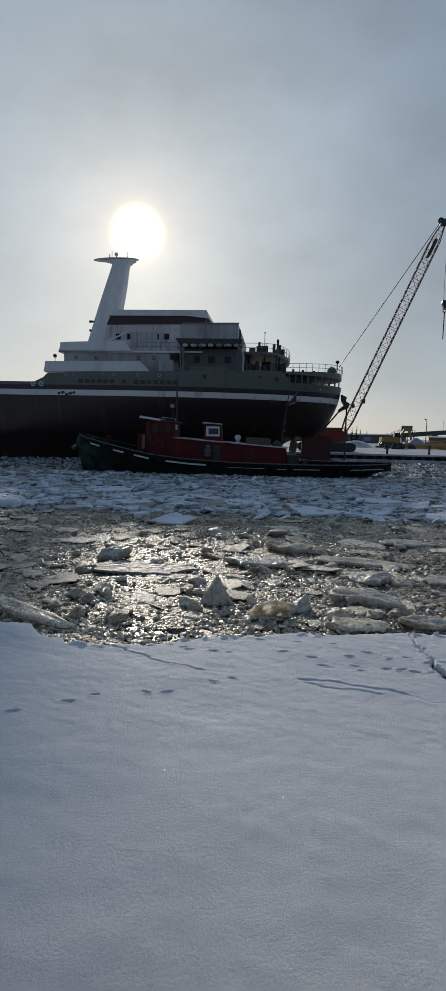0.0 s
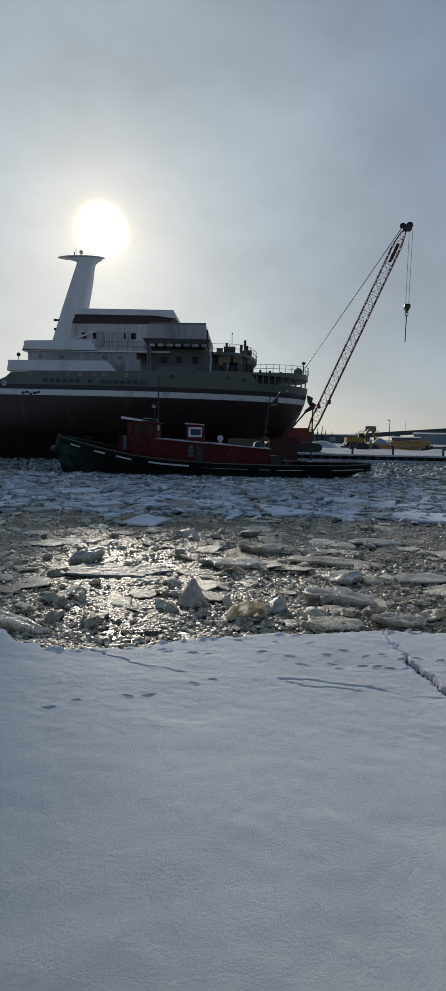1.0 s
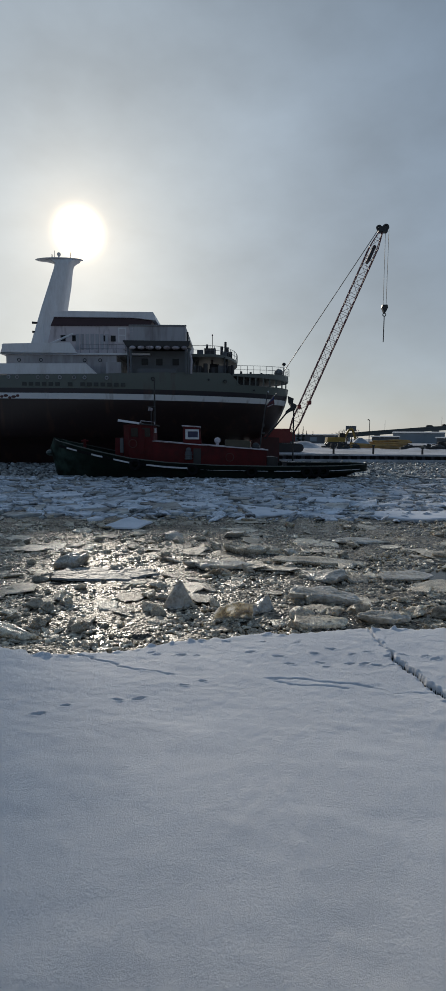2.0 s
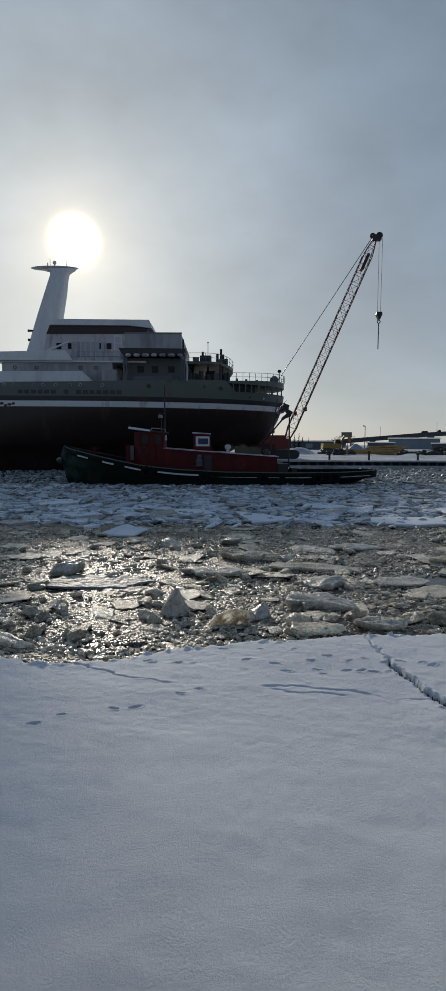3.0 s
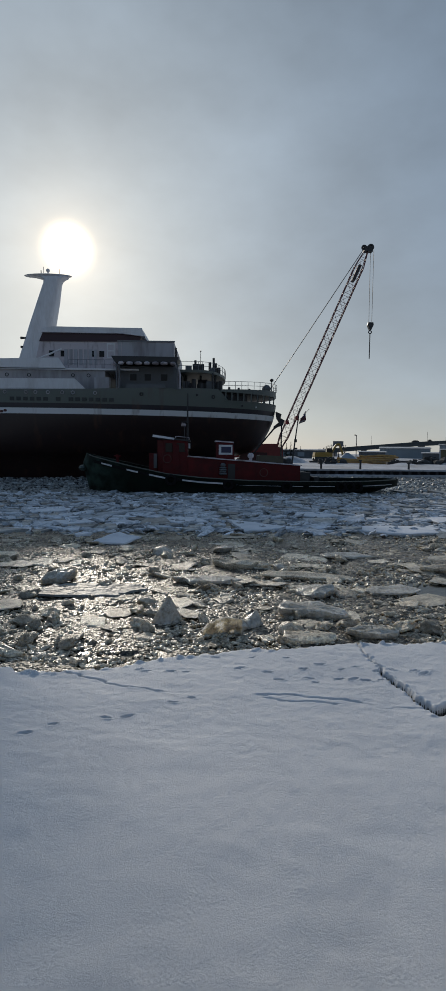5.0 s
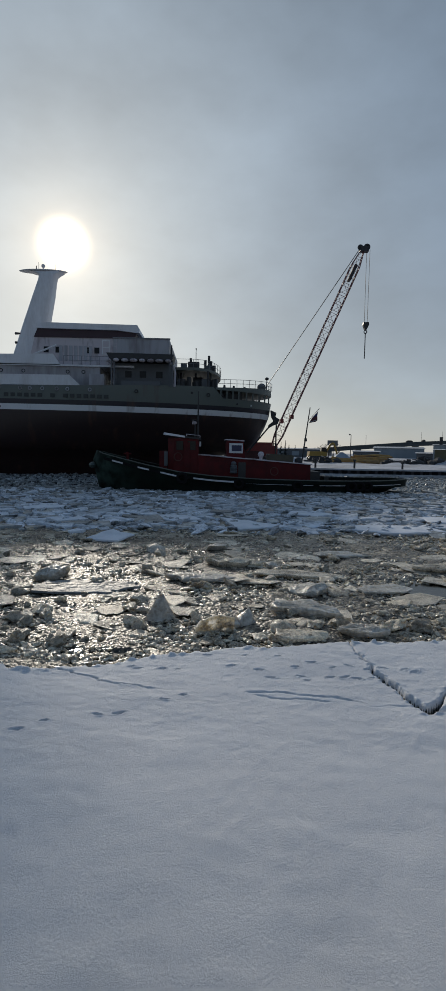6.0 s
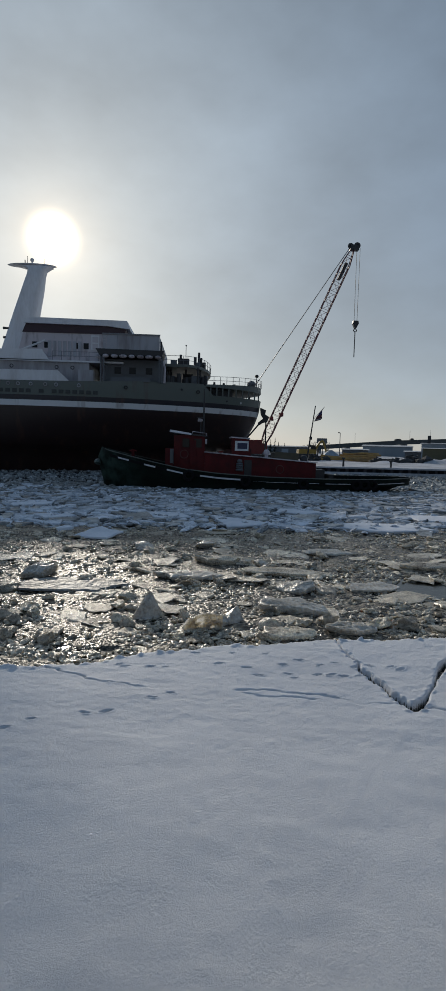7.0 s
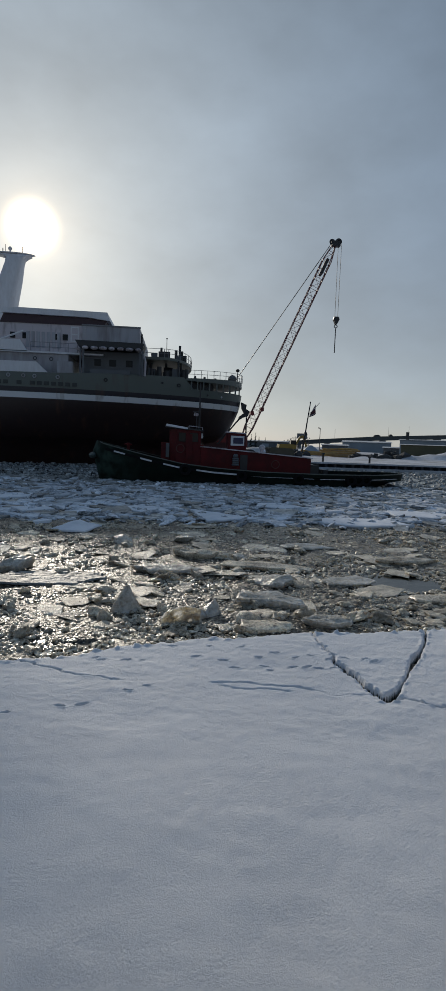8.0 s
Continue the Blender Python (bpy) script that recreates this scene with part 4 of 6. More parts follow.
ice_piece("wet ice slab beside open water", 6.3, 13.8, slab(7, 1.0, 0.25, 28, 0.9, 1.8), (0.5, 0.36, 0.55), 0.05, 0.03, 0.03, 0.04, "brash")
ice_piece("thin grey ice sheet beside open water", 4.0, 11.7, slab(6, 1.0, 0.1, 29, 0.95, 1.5), (0.55, 0.42, 0.8), 0.15, 0.02, 0.0, 0.05)
ice_piece("long low slab of wet ice", 5.8, 10.3, slab(7, 1.0, 0.18, 30, 0.9, 2.0), (0.6, 0.34, 0.5), -0.04, 0.02, 0.02, 0.04, "brash")
ice_piece("low slab lying against the shore ice", -3.9, 8.15, slab(7, 1.0, 0.2, 33, 0.9, 2.2), (0.55, 0.25, 0.6), -0.35, 0.05, 0.08, 0.1, "brash")
ice_piece("worn grey ice slab in brash", 4.0, 15.6, slab(7, 1.0, 0.2, 34, 0.9, 1.6), (0.52, 0.36, 0.5), 0.1, 0.04, 0.03, 0.05)
ice_piece("thin grey ice slab in brash", -0.2, 12.4, slab(7, 1.0, 0.18, 35, 0.9, 1.8), (0.46, 0.3, 0.75), 0.1, 0.03, 0.05, 0.05)


# ---- freighter ----
CY = 68.4
XS_Z = ([-2, 0, 2.2, 2.6, 3.0, 3.8, 5.8, 7.3, 8.3, 10, 11], [1.0, 1.0, 1.2, 2.6, 4.8, 6.2, 7.3, 7.9, 8.05, 8.25, 8.3])


def ship_half(x, z):
    xe = np.interp(z, *XS_Z)
    s = min(1.0, max(0.0, (xe - x) / np.interp(z, [0, 3, 6, 9], [48, 36, 28, 25])))
    b = 11.4 * max(0.0, 1 - (1 - s) ** 2) ** np.interp(z, [0, 3, 6, 9], [1.0, 0.75, 0.56, 0.5])
    if x < -188:
        b *= max(0.0, (x + 214) / 26) ** 0.6
    return b


def side_y(x, z, out=0.0):
    return CY - ship_half(x, z) - out


def ship_top(x):
    return float(np.interp(x, [-214, -26.0, -25.0, -24.6, -13, -3.6, 1.0, 1.25, 8], [9.2, 8.42, 9.0, 9.45, 9.65, 10.05, 10.15, 8.95, 9.0]))


def weld(ob):
    bm = bmesh.new()
    bm.from_mesh(ob.data)
    bmesh.ops.remove_doubles(bm, verts=bm.verts, dist=0.002)
    bmesh.ops.recalc_face_normals(bm, faces=bm.faces)
    bm.to_mesh(ob.data)
    bm.free()
    return ob


freighter = thing("freighter", "long laid-up cargo ship with red-brown hull, white stripe and grey-green poop", "ship")
freighter.scale = (1.034, 1.034, 1.034)
freighter.location = (-0.4, 0, 0)


def build_hull():
    d = [0, 0.1, 0.3, 0.6, 1.1, 1.8, 2.7, 3.8, 5.0, 6.2, 7.02, 7.35, 8.5, 10, 12, 15, 18, 21, 25, 29, 32.8, 33.3, 34.3, 37, 45, 60, 100, 150, 190, 200, 208, 214, 218, 221, 222.2]
    zs = [-1.5, 0, 1, 2, 2.4, 2.8, 3.2, 4, 5, 6, 6.95, 7.58, 8.08, None]
    g = Geo()
    rows = []
    for s in (-1, 1):
        ring = []
        for z in zs:
            col = []
            for q in d:
                ze = 8.6 if z is None else z
                x = max(float(np.interp(ze, *XS_Z)) - q, -214)
                zt = ship_top(x) if z is None else z
                col.append((x, CY + s * ship_half(x, min(zt, 9.0)), zt))
            ring.append(col)
        rows.append(ring)
    n, m = len(d), len(zs)
    for ring in rows:
        vs = [p for col in ring for p in col]
        fs = [(j * n + i, j * n + i + 1, (j + 1) * n + i + 1, (j + 1) * n + i) for j in range(m - 1) for i in range(n - 1)]
        g.add(vs, fs)
    a, b = rows[0][-1], rows[1][-1]
    vs = [(x, y, z - 0.05) for x, y, z in a] + [(x, y, z - 0.05) for x, y, z in b]
    g.add(vs, [(i, i + 1, n + i + 1, n + i) for i in range(n - 1)])
    me = g.mesh("hull", "hull")
    bm = bmesh.new()
    bm.from_mesh(me)
    bmesh.ops.remove_doubles(bm, verts=bm.verts, dist=0.002)
    bmesh.ops.recalc_face_normals(bm, faces=bm.faces)
    bm.to_mesh(me)
    bm.free()
    me.polygons.foreach_set("use_smooth", [True] * len(me.polygons))
    me.set_sharp_from_angle(angle=radians(30))
    ob = new("hull", me)
    ob.parent = freighter
    return tagged(ob, "red-brown hull with white line and grey-green upper strake")


hull = build_hull()


def plan(x0, x1, inset=0.0, z=9.0, step=0.6):
    """The poop's outline between two x, pulled in by inset."""
    xs = list(np.arange(x0, x1 - 0.01, step)) + [x1]
    near = [(x, CY - max(0.02, ship_half(x, z) - inset)) for x in xs]
    far = [(x, CY + max(0.02, ship_half(x, z) - inset)) for x in reversed(xs)]
    return near + far


def build_superstructure():
    S = freighter
    part("poop_deck", Geo().prism(plan(1.0, 8.05, 0.0), 9.86, 10.12), "shipgreen", S, "grey-green deck edge over the mooring openings")
    for s in (-1, 1):
        lip = Geo()
        for x in np.arange(1.0, 8.0, 0.5):
            x2 = min(8.1, x + 0.5)
            a, b = ship_half(x, 9) + 0.02, ship_half(x2, 9) + 0.02
            za, zb = 10.12 + 0.07 * (x - 1), 10.12 + 0.07 * (x2 - 1)
            lip.add([(x, CY + s * a, 9.9), (x2, CY + s * b, 9.9), (x2, CY + s * b, zb), (x, CY + s * a, za), (x, CY + s * (a - 0.12), 9.9), (x2, CY + s * max(0, b - 0.12), 9.9), (x2, CY + s * max(0, b - 0.12), zb), (x, CY + s * (a - 0.12), za)],
                    [(0, 1, 2, 3), (4, 5, 6, 7), (3, 2, 6, 7), (0, 1, 5, 4)])
        weld(part("bulwark", lip, "shipgreen", S))
    part("mooring_bulkhead", Geo().prism(plan(0.9, 4.2, 1.3), 8.9, 9.88), "dark", S, "dark recessed bulkhead behind the mooring openings")
    for x in (1.6, 2.3, 3.0, 3.7, 4.6, 5.4, 6.2, 7.0, 7.6):
        for s in (-1, 1):
            y = CY + s * (ship_half(x, 9) - 0.08)
            part("stanchion", Geo().box(x - 0.07, x + 0.07, y - 0.07, y + 0.07, 8.9, 9.9), "shipgreen", S)
    # Diagonal braces added for the dark truss pattern in the mooring openings.
    brace = Geo()
    for k, x in enumerate(np.arange(1.5, 3.9, 0.6)):
        brace.tube((x, side_y(x, 9, -0.3), 9.0 if k % 2 else 9.85), (x + 0.6, side_y(x + 0.6, 9, -0.3), 9.85 if k % 2 else 9.0), 0.06)
    part("mooring_winch", brace, "dark", S)
    # lower white wing bulwark, with a slanted after end, and its front return
    for s in (-1, 1):
        y = CY + s * 11.0
        part("wing_bulwark", Geo().side([(-25.25, 9.55), (-13.35, 9.65), (-14.5, 10.72), (-25.0, 10.65)], y - 0.12, y + 0.12), "white", S, "white painted wing bulwark")
    part("front_bulwark", Geo().box(-25.2, -24.95, CY - 10.88, CY + 10.88, 9.5, 10.64), "white", S)
    poop = part("poop_house", Geo().box(-23.8, -11.7, CY - 8.9, CY + 8.9, 9.4, 11.95), "house_grey", S, "blue-grey painted lower deckhouse")
    for x in (-22.4, -20.0, -15.2, -13.5):
        part("porthole", Geo().torus((x, CY - 8.92, 11.35), 0.17, 0.04), "dark", poop)
    part("boat_deck", Geo().prism([(-24.3, CY - 9.2), (-8.0, CY - 9.2), (-8.0, CY + 9.2), (-24.3, CY + 9.2)], 11.9, 12.08), "white", S, "white edge of the boat deck")
    for s in (-1, 1):
        y = CY + s * 9.1
        part("upper_bulwark", Geo().side([(-24.35, 11.95), (-15.9, 12.0), (-16.7, 13.2), (-23.95, 13.02)], y - 0.1, y + 0.1), "white", S, "white painted upper wing bulwark")
    part("upper_front", Geo().box(-24.2, -23.95, CY - 9.0, CY + 9.0, 12.0, 13.0), "white", S)
    upper = part("upper_house", Geo().side([(-20.0, 12.05), (-8.3, 12.05), (-8.3, 15.33), (-19.2, 15.28)], CY - 7.5, CY + 7.5), "worn_white", S, "stained white upper deckhouse")
    part("maroon_band", Geo().side([(-19.27, 15.24), (-8.1, 15.31), (-7.9, 15.88), (-10.0, 16.15), (-18.85, 16.2)], CY - 7.6, CY + 7.6), "maroon", S, "dark maroon band under the roof")
    part("house_roof", Geo().side([(-18.95, 16.18), (-10.0, 16.12), (-7.5, 15.84), (-7.8, 16.74), (-17.5, 16.8), (-18.7, 16.7)], CY - 7.9, CY + 7.9), "white", S, "white slanted roof edge")
    casing = part("engine_casing", Geo().box(-10.5, -4.25, CY - 7.6, CY + 7.4, 12.1, 15.35), "house_grey", S, "grey weathered engine casing")
    part("casing_door", Geo().box(-11.75, -10.87, CY - 7.57, CY - 7.48, 13.5, 15.12), "white", casing, "white casing door")
    for z in (13.6, 14.35):
        part("door_panel", Geo().box(-11.62, -11.0, CY - 7.6, CY - 7.56, z, z + 0.6), "worn_white", casing)
    part("casing_coaming", Geo().box(-10.55, -4.15, CY - 7.68, CY - 7.55, 15.27, 15.43), "steel", casing, "grey lip along the casing top")
    for x in (-8.9, -7.3, -5.7):
        part("casing_seam", Geo().box(x - 0.03, x + 0.03, CY - 7.64, CY - 7.59, 13.2, 15.27), "house_grey", casing)
    for k in range(7):
        part("louvre", Geo().box(-16.5 + 0.55 * k, -16.15 + 0.55 * k, CY - 7.56, CY - 7.48, 12.7, 14.4), "house_grey", upper)
    part("casing_pipe", Geo().tube((-4.05, CY - 7.2, 12.6), (-4.05, CY - 7.2, 14.75), 0.11), "dark", casing)
    # boat shelter under its canopy
    part("canopy", Geo().side([(-10.75, 13.25), (-3.55, 13.2), (-3.75, 12.6), (-10.35, 12.6)], CY - 10.4, CY - 7.3), "dark", S, "dark canopy over the boat shelter")
    for x in (-10.9, -4.35):
        arm = [(x + 0.9 * math.cos(a), CY - 9.6 + 0.1 * math.sin(a), 11.2 + 1.35 * math.sin(a)) for a in np.linspace(-0.2, math.pi / 2, 7)]
        part("davit", Geo().pipe([(x + 0.85, CY - 9.6, 9.9)] + arm, 0.13, 7), "worn_white", S, "pale curved boat davit")
    part("boat_locker", Geo().box(-12.6, -11.0, CY - 10.2, CY - 9.2, 9.65, 11.0), "house_grey", S, "pale grey locker beside the boat shelter")
    part("shelter_wall", Geo().box(-10.2, -3.9, CY - 8.6, CY - 7.3, 9.7, 12.45), "shed_dark", S, "dark shelter bulkhead")
    for k in range(7):
        part("snow_pad", Geo().ball((-9.7 + 0.92 * k, CY - 10.35, 12.5), 0.34 + 0.05 * (k % 3), 0.3, 0.2), "worn_white", S, "white rounded bundle")
    for x in (-10.2, -9.9, -4.0, -3.7):
        part("canopy_post", Geo().box(x - 0.08, x + 0.08, CY - 10.3, CY - 10.14, 9.8, 12.5), "shed_dark", S)
    part("liferaft_rack", Geo().box(-9.2, -5.0, CY - 10.2, CY - 9.9, 9.9, 10.35), "shed_dark", S)
    for x in (-18.2, -16.9, -13.6, -12.6):
        part("window", Geo().box(x, x + 0.55, CY - 7.54, CY - 7.49, 13.6, 14.25), "glass", upper)
    ladder = Geo()
    for dx in (0.0, 0.4):
        ladder.tube((-10.5 + dx, CY - 7.6, 12.1), (-10.5 + dx, CY - 7.6, 15.2), 0.03, n=5)
    for z in np.arange(12.3, 15.1, 0.3):
        ladder.tube((-10.5, CY - 7.6, float(z)), (-10.1, CY - 7.6, float(z)), 0.02, n=4)
    part("ladder", ladder, "worn_white", casing)
    for k in (0.5, 1.0):
        part("guard_rail", Geo().tube((-15.6, CY - 9.1, 12.08 + 0.95 * k), (-10.7, CY - 9.1, 12.08 + 0.95 * k), 0.025, n=5), "steel", S)
    for x in np.arange(-15.6, -10.6, 0.98):
        part("rail_post", Geo().tube((float(x), CY - 9.1, 12.0), (float(x), CY - 9.1, 13.03), 0.03, n=5), "steel", S)
    for x in (-9.0, -7.4, -5.6):
        part("shelter_window", Geo().box(x, x + 0.7, CY - 8.66, CY - 8.58, 10.9, 11.6), "glass", S)
    # after round deck with rails
    ring = [(-3.9, CY - 8.0), (-1.5, CY - 8.0)] + [(-1.5 + 3.2 * math.sin(a), CY - 8.0 * math.cos(a)) for a in np.linspace(0.15, math.pi - 0.15, 14)] + [(-1.5, CY + 8.0), (-3.9, CY + 8.0)]
    part("round_deck", Geo().prism(ring, 11.95, 12.25), "shipgreen", S, "rounded after deck on posts")
    part("after_house", Geo().box(-4.0, -3.45, CY - 5.5, CY + 5.5, 10.0, 11.95), "shed_dark", S)
    for x, w, h in ((-3.3, 0.9, 1.35), (-1.7, 1.3, 1.6), (0.1, 1.0, 1.2)):
        winch = Geo().box(x, x + w, CY - 6.2, CY - 4.8, 9.9, 9.9 + 0.6 * h)
        winch.tube((x + 0.1, CY - 5.5, 9.9 + 0.65 * h), (x + w - 0.1, CY - 5.5, 9.9 + 0.65 * h), 0.35 * h, n=12)
        winch.tube((x + w * 0.3, CY - 5.4, 10.0), (x + w * 0.3, CY - 5.4, 12.0), 0.12, n=7)
        part("deck_winch", winch, "dark", S, "dark winch under the round deck")
    for y in (CY - 7.4, CY - 4, CY + 4, CY + 7.4):
        part("deck_post", Geo().tube((0.1, y, 9.9), (0.1, y, 12.0), 0.10), "dark", S)
    part("vent_trunk", Geo().box(-2.2, -0.9, CY - 6.6, CY - 5.4, 12.25, 13.1), "dark", S)
    for x, h in ((-1.9, 13.6), (0.2, 13.9), (0.45, 13.3), (-0.2, 13.4)):
        part("vent_pipe", Geo().tube((x, CY - 6.0, 12.2), (x, CY - 6.0, h), 0.14), "dark", S)
    part("whip_mast", Geo().tube((-1.3, CY - 6, 12.2), (-1.3, CY - 6, 14.6), 0.035).ball((-1.3, CY - 6, 14.65), 0.09), "dark", S)
    for x, h, r in ((-2.8, 0.8, 0.22), (-2.0, 1.1, 0.3), (-1.2, 0.7, 0.3), (0.7, 1.0, 0.25), (1.0, 1.1, 0.22)):
        part("bollard_gear", Geo().tube((x, side_y(x, 9, -1.2), 9.9), (x, side_y(x, 9, -1.2), 10.1 + h), r, r * 0.8, 8), "dark", S)

    for k, (x, dy, w, d, z0, h) in enumerate(((-3.3, 7.3, 0.8, 0.6, 9.95, 1.1), (-2.5, 7.6, 0.5, 0.5, 9.95, 0.9), (-0.6, 7.0, 0.9, 0.7, 9.95, 1.2), (0.5, 6.9, 0.6, 0.6, 9.95, 0.8), (-3.0, 6.9, 0.7, 0.5, 12.25, 0.6), (0.5, 5.2, 0.5, 0.5, 12.25, 0.7), (-0.2, 6.2, 0.6, 0.5, 12.25, 0.5))):
        part("deck_locker", Geo().box(x, x + w, CY - dy, CY - dy + d, z0, z0 + h), "dark" if k % 2 else "shed_dark", S)
    for x in (2.0, 3.1, 4.4, 5.6):
        part("fairlead", Geo().tube((x, side_y(x, 9, -0.5), 10.1), (x, side_y(x, 9, -0.5), 10.5), 0.16, 0.12, 8), "dark", S)
    for x, z in ((-1.6, 9.35), (3.5, 8.45), (5.2, 8.4)):
        part("hull_fitting", Geo().ball((x, side_y(x, z, -0.02), z), 0.13, 0.08, 0.13, 8, 4), "stripe" if x > 4 else "dark", S)

    def rail(pts, z0, h, name):
        for k in (0.5, 1.0):
            part(name, Geo().pipe([(x, y, z0(x) + h * k) for x, y in pts], 0.025, 5), "steel", S)
        for x, y in pts:
            part("rail_post", Geo().tube((x, y, z0(x)), (x, y, z0(x) + h), 0.03, n=5), "steel", S)

    rail([p for p in ring], lambda x: 12.2, 0.95, "guard_rail")
    pts = [(x, side_y(x, 9, -0.15)) for x in np.arange(1.2, 8.0, 0.75)] + [(8.15, CY - 0.6)]
    rail(pts, lambda x: 10.12 + 0.07 * (x - 1), 0.9, "guard_rail")
    rail([(x, CY * 2 - y) for x, y in pts], lambda x: 10.12 + 0.07 * (x - 1), 0.9, "guard_rail")
    part("stern_light", Geo().tube((7.4, CY - 1.5, 10.5), (7.4, CY - 1.5, 12.0), 0.05).ball((7.4, CY - 1.5, 12.05), 0.25, 0.25, 0.2), "dark", S)
    part("stern_winch", Geo().ball((6.7, CY - 2.2, 10.9), 0.55, 0.5, 0.5), "shed_dark", S)
    # the tall raked stack with its disc
    stack = Geo()
    n = 20
    lev = [(12.9, -24.5, -20.65, 1.5), (14.9, -23.82, -20.3, 1.45), (18.5, -22.65, -19.74, 1.3), (21.7, -21.54, -19.16, 1.2), (23.6, -20.88, -18.92, 1.1), (24.1, -20.85, -18.75, 1.0), (24.38, -21.3, -18.3, 0.9), (24.52, -22.0, -17.9, 0.8)]
    vs = []
    for z, a, b, t in lev:
        cx, rx = (a + b) / 2, (b - a) / 2
        vs += [(cx + rx * np.sign(math.cos(q)) * abs(math.cos(q)) ** 0.4, CY + t * np.sign(math.sin(q)) * abs(math.sin(q)) ** 0.45, z) for q in (2 * math.pi * i / n for i in range(n))]
    fs = [(j * n + i, j * n + (i + 1) % n, (j + 1) * n + (i + 1) % n, (j + 1) * n + i) for j in range(len(lev) - 1) for i in range(n)]
    stack.add(vs, fs + [tuple(range((len(lev) - 1) * n, len(lev) * n))])
    funnel = part("funnel", stack, "white", S, "tall white raked funnel", True)
    disc = Geo()
    n = 24
    vs = []
    for z, r in ((24.46, 0.45), (24.6, 0.93), (24.67, 1.0), (24.72, 0.96), (24.86, 0.45)):
        vs += [(-20.44 + 2.98 * r * math.cos(2 * math.pi * i / n), CY + 0.95 * r * math.sin(2 * math.pi * i / n), z) for i in range(n)]
    disc.add(vs, [(j * n + i, j * n + (i + 1) % n, (j + 1) * n + (i + 1) % n, (j + 1) * n + i) for j in range(4) for i in range(n)] + [tuple(range(n)), tuple(range(4 * n, 5 * n))])
    part("funnel_disc", disc, "white", funnel, "lens-shaped disc on the funnel top")
    part("antenna", Geo().tube((-21.3, CY, 24.6), (-21.3, CY, 25.35), 0.06).tube((-21.0, CY, 24.6), (-21.0, CY, 25.8), 0.03), "dark", funnel)
    part("radar_dome", Geo().tube((-20.45, CY, 24.6), (-20.45, CY, 25.2), 0.1).ball((-20.45, CY, 25.35), 0.24), "white", funnel)
    part("antenna", Geo().tube((-19.0, CY, 24.6), (-19.0, CY, 25.6), 0.035), "dark", funnel)
    for z in (16.9, 15.8):
        part("stack_horn", Geo().tube((-23.6, CY - 1.1, z), (-22.6, CY - 1.1, z), 0.16, 0.08), "dark", funnel)
    part("kingpost", Geo().tube((-19.75, CY - 8.6, 10.7), (-19.75, CY - 8.6, 15.2), 0.13, 0.10), "white", S)
    part("derrick_boom", Geo().tube((-19.7, CY - 8.5, 12.9), (-16.6, CY - 8.2, 14.3), 0.10), "white", S)
    part("roof_dome", Geo().tube((-10.2, CY - 5, 16.6), (-9.8, CY - 5, 17.2), 0.06).ball((-9.8, CY - 5, 17.25), 0.22, 0.2, 0.16), "dark", S)
    part("roof_vent", Geo().box(-12.6, -10.6, CY - 5, CY - 3, 16.6, 16.95), "dark", S)
    for x in (-13.0, -8.7):
        part("roof_light", Geo().tube((x, CY - 6, 16.6), (x, CY - 6, 17.0), 0.05), "dark", S)
    part("deck_lamp", Geo().tube((-24.6, CY - 9.5, 10.6), (-24.6, CY - 9.5, 11.4), 0.04).ball((-24.6, CY - 9.5, 11.45), 0.22), "dark", S)
    # name on the side, as plain bars, and portholes, chocks
    x = -21.2
    for word in (6, 1, 7):
        for k in range(word):
            w = 0.46
            y = side_y(x, 8.4, 0.02)
            part("name_bar", Geo().box(x, x + w, y - 0.02, y + 0.05, 8.33, 8.72), "letter", S)
            x += 0.70
        x += 0.62
    for x in (-22.6, -21.7, -19.5, -18.5, -17.2, -15.7, -14.6, -12.3, -7.5, 0.2):
        y = side_y(x, 9.2, 0.03)
        part("porthole", Geo().torus((x, y, 9.22), 0.16, 0.05), "house_grey" if x < -12 else "dark", S)
    for x in (-26.3, -25.4):
        y = side_y(x, 8, 0.05)
        part("chock", Geo().torus((x, y, 8.17), 0.22, 0.07), "stripe", S, "white fairlead ring")
        # White bar in the ring paints the sky light seen through the opening.
        part("chock", Geo().tube((x - 0.14, y, 8.05), (x + 0.14, y, 8.29), 0.045), "stripe", S)
    for k in range(5):
        x = -23.4 + 0.42 * k
        part("rust_patch", Geo().ball((x, side_y(x, 7.2, -0.02), 7.18 + 0.12 * math.sin(k * 2.1)), 0.22 + 0.08 * (k % 2), 0.06, 0.16, 8, 4), "deck", S)
    # stern gear
    part("rudder", Geo().side([(3.55, 3.2), (7.1, 3.1), (7.2, -1.0), (3.45, -1.0)], CY - 0.35, CY + 0.35), "rudder", S, "large rust-red rudder")
    prop = Geo()
    for a in (20, 110, 200, 290):
        c, s = math.cos(radians(a)), math.sin(radians(a))
        u = Vector((0.12, c, s))
        w = Vector((0.75, -s * 0.65, c * 0.65)).normalized()
        o = Vector((2.3, CY, 0.2))
        outline = [o + u * r + w * q for r, q in ((0.3, -0.2), (1.2, -0.6), (2.2, -0.55), (2.65, 0.0), (2.2, 0.55), (1.2, 0.5), (0.3, 0.2))]
        t = u.cross(w).normalized() * 0.06
        k = len(outline)
        prop.add([p + t for p in outline] + [p - t for p in outline], [tuple(range(k)), tuple(range(2 * k - 1, k - 1, -1))] + [(i, (i + 1) % k, k + (i + 1) % k, k + i) for i in range(k)])
    prop.tube((1.2, CY, 0.2), (2.9, CY, 0.2), 0.4, 0.3, 10)
    part("propeller", prop, "bronze", S, "exposed four-bladed propeller")
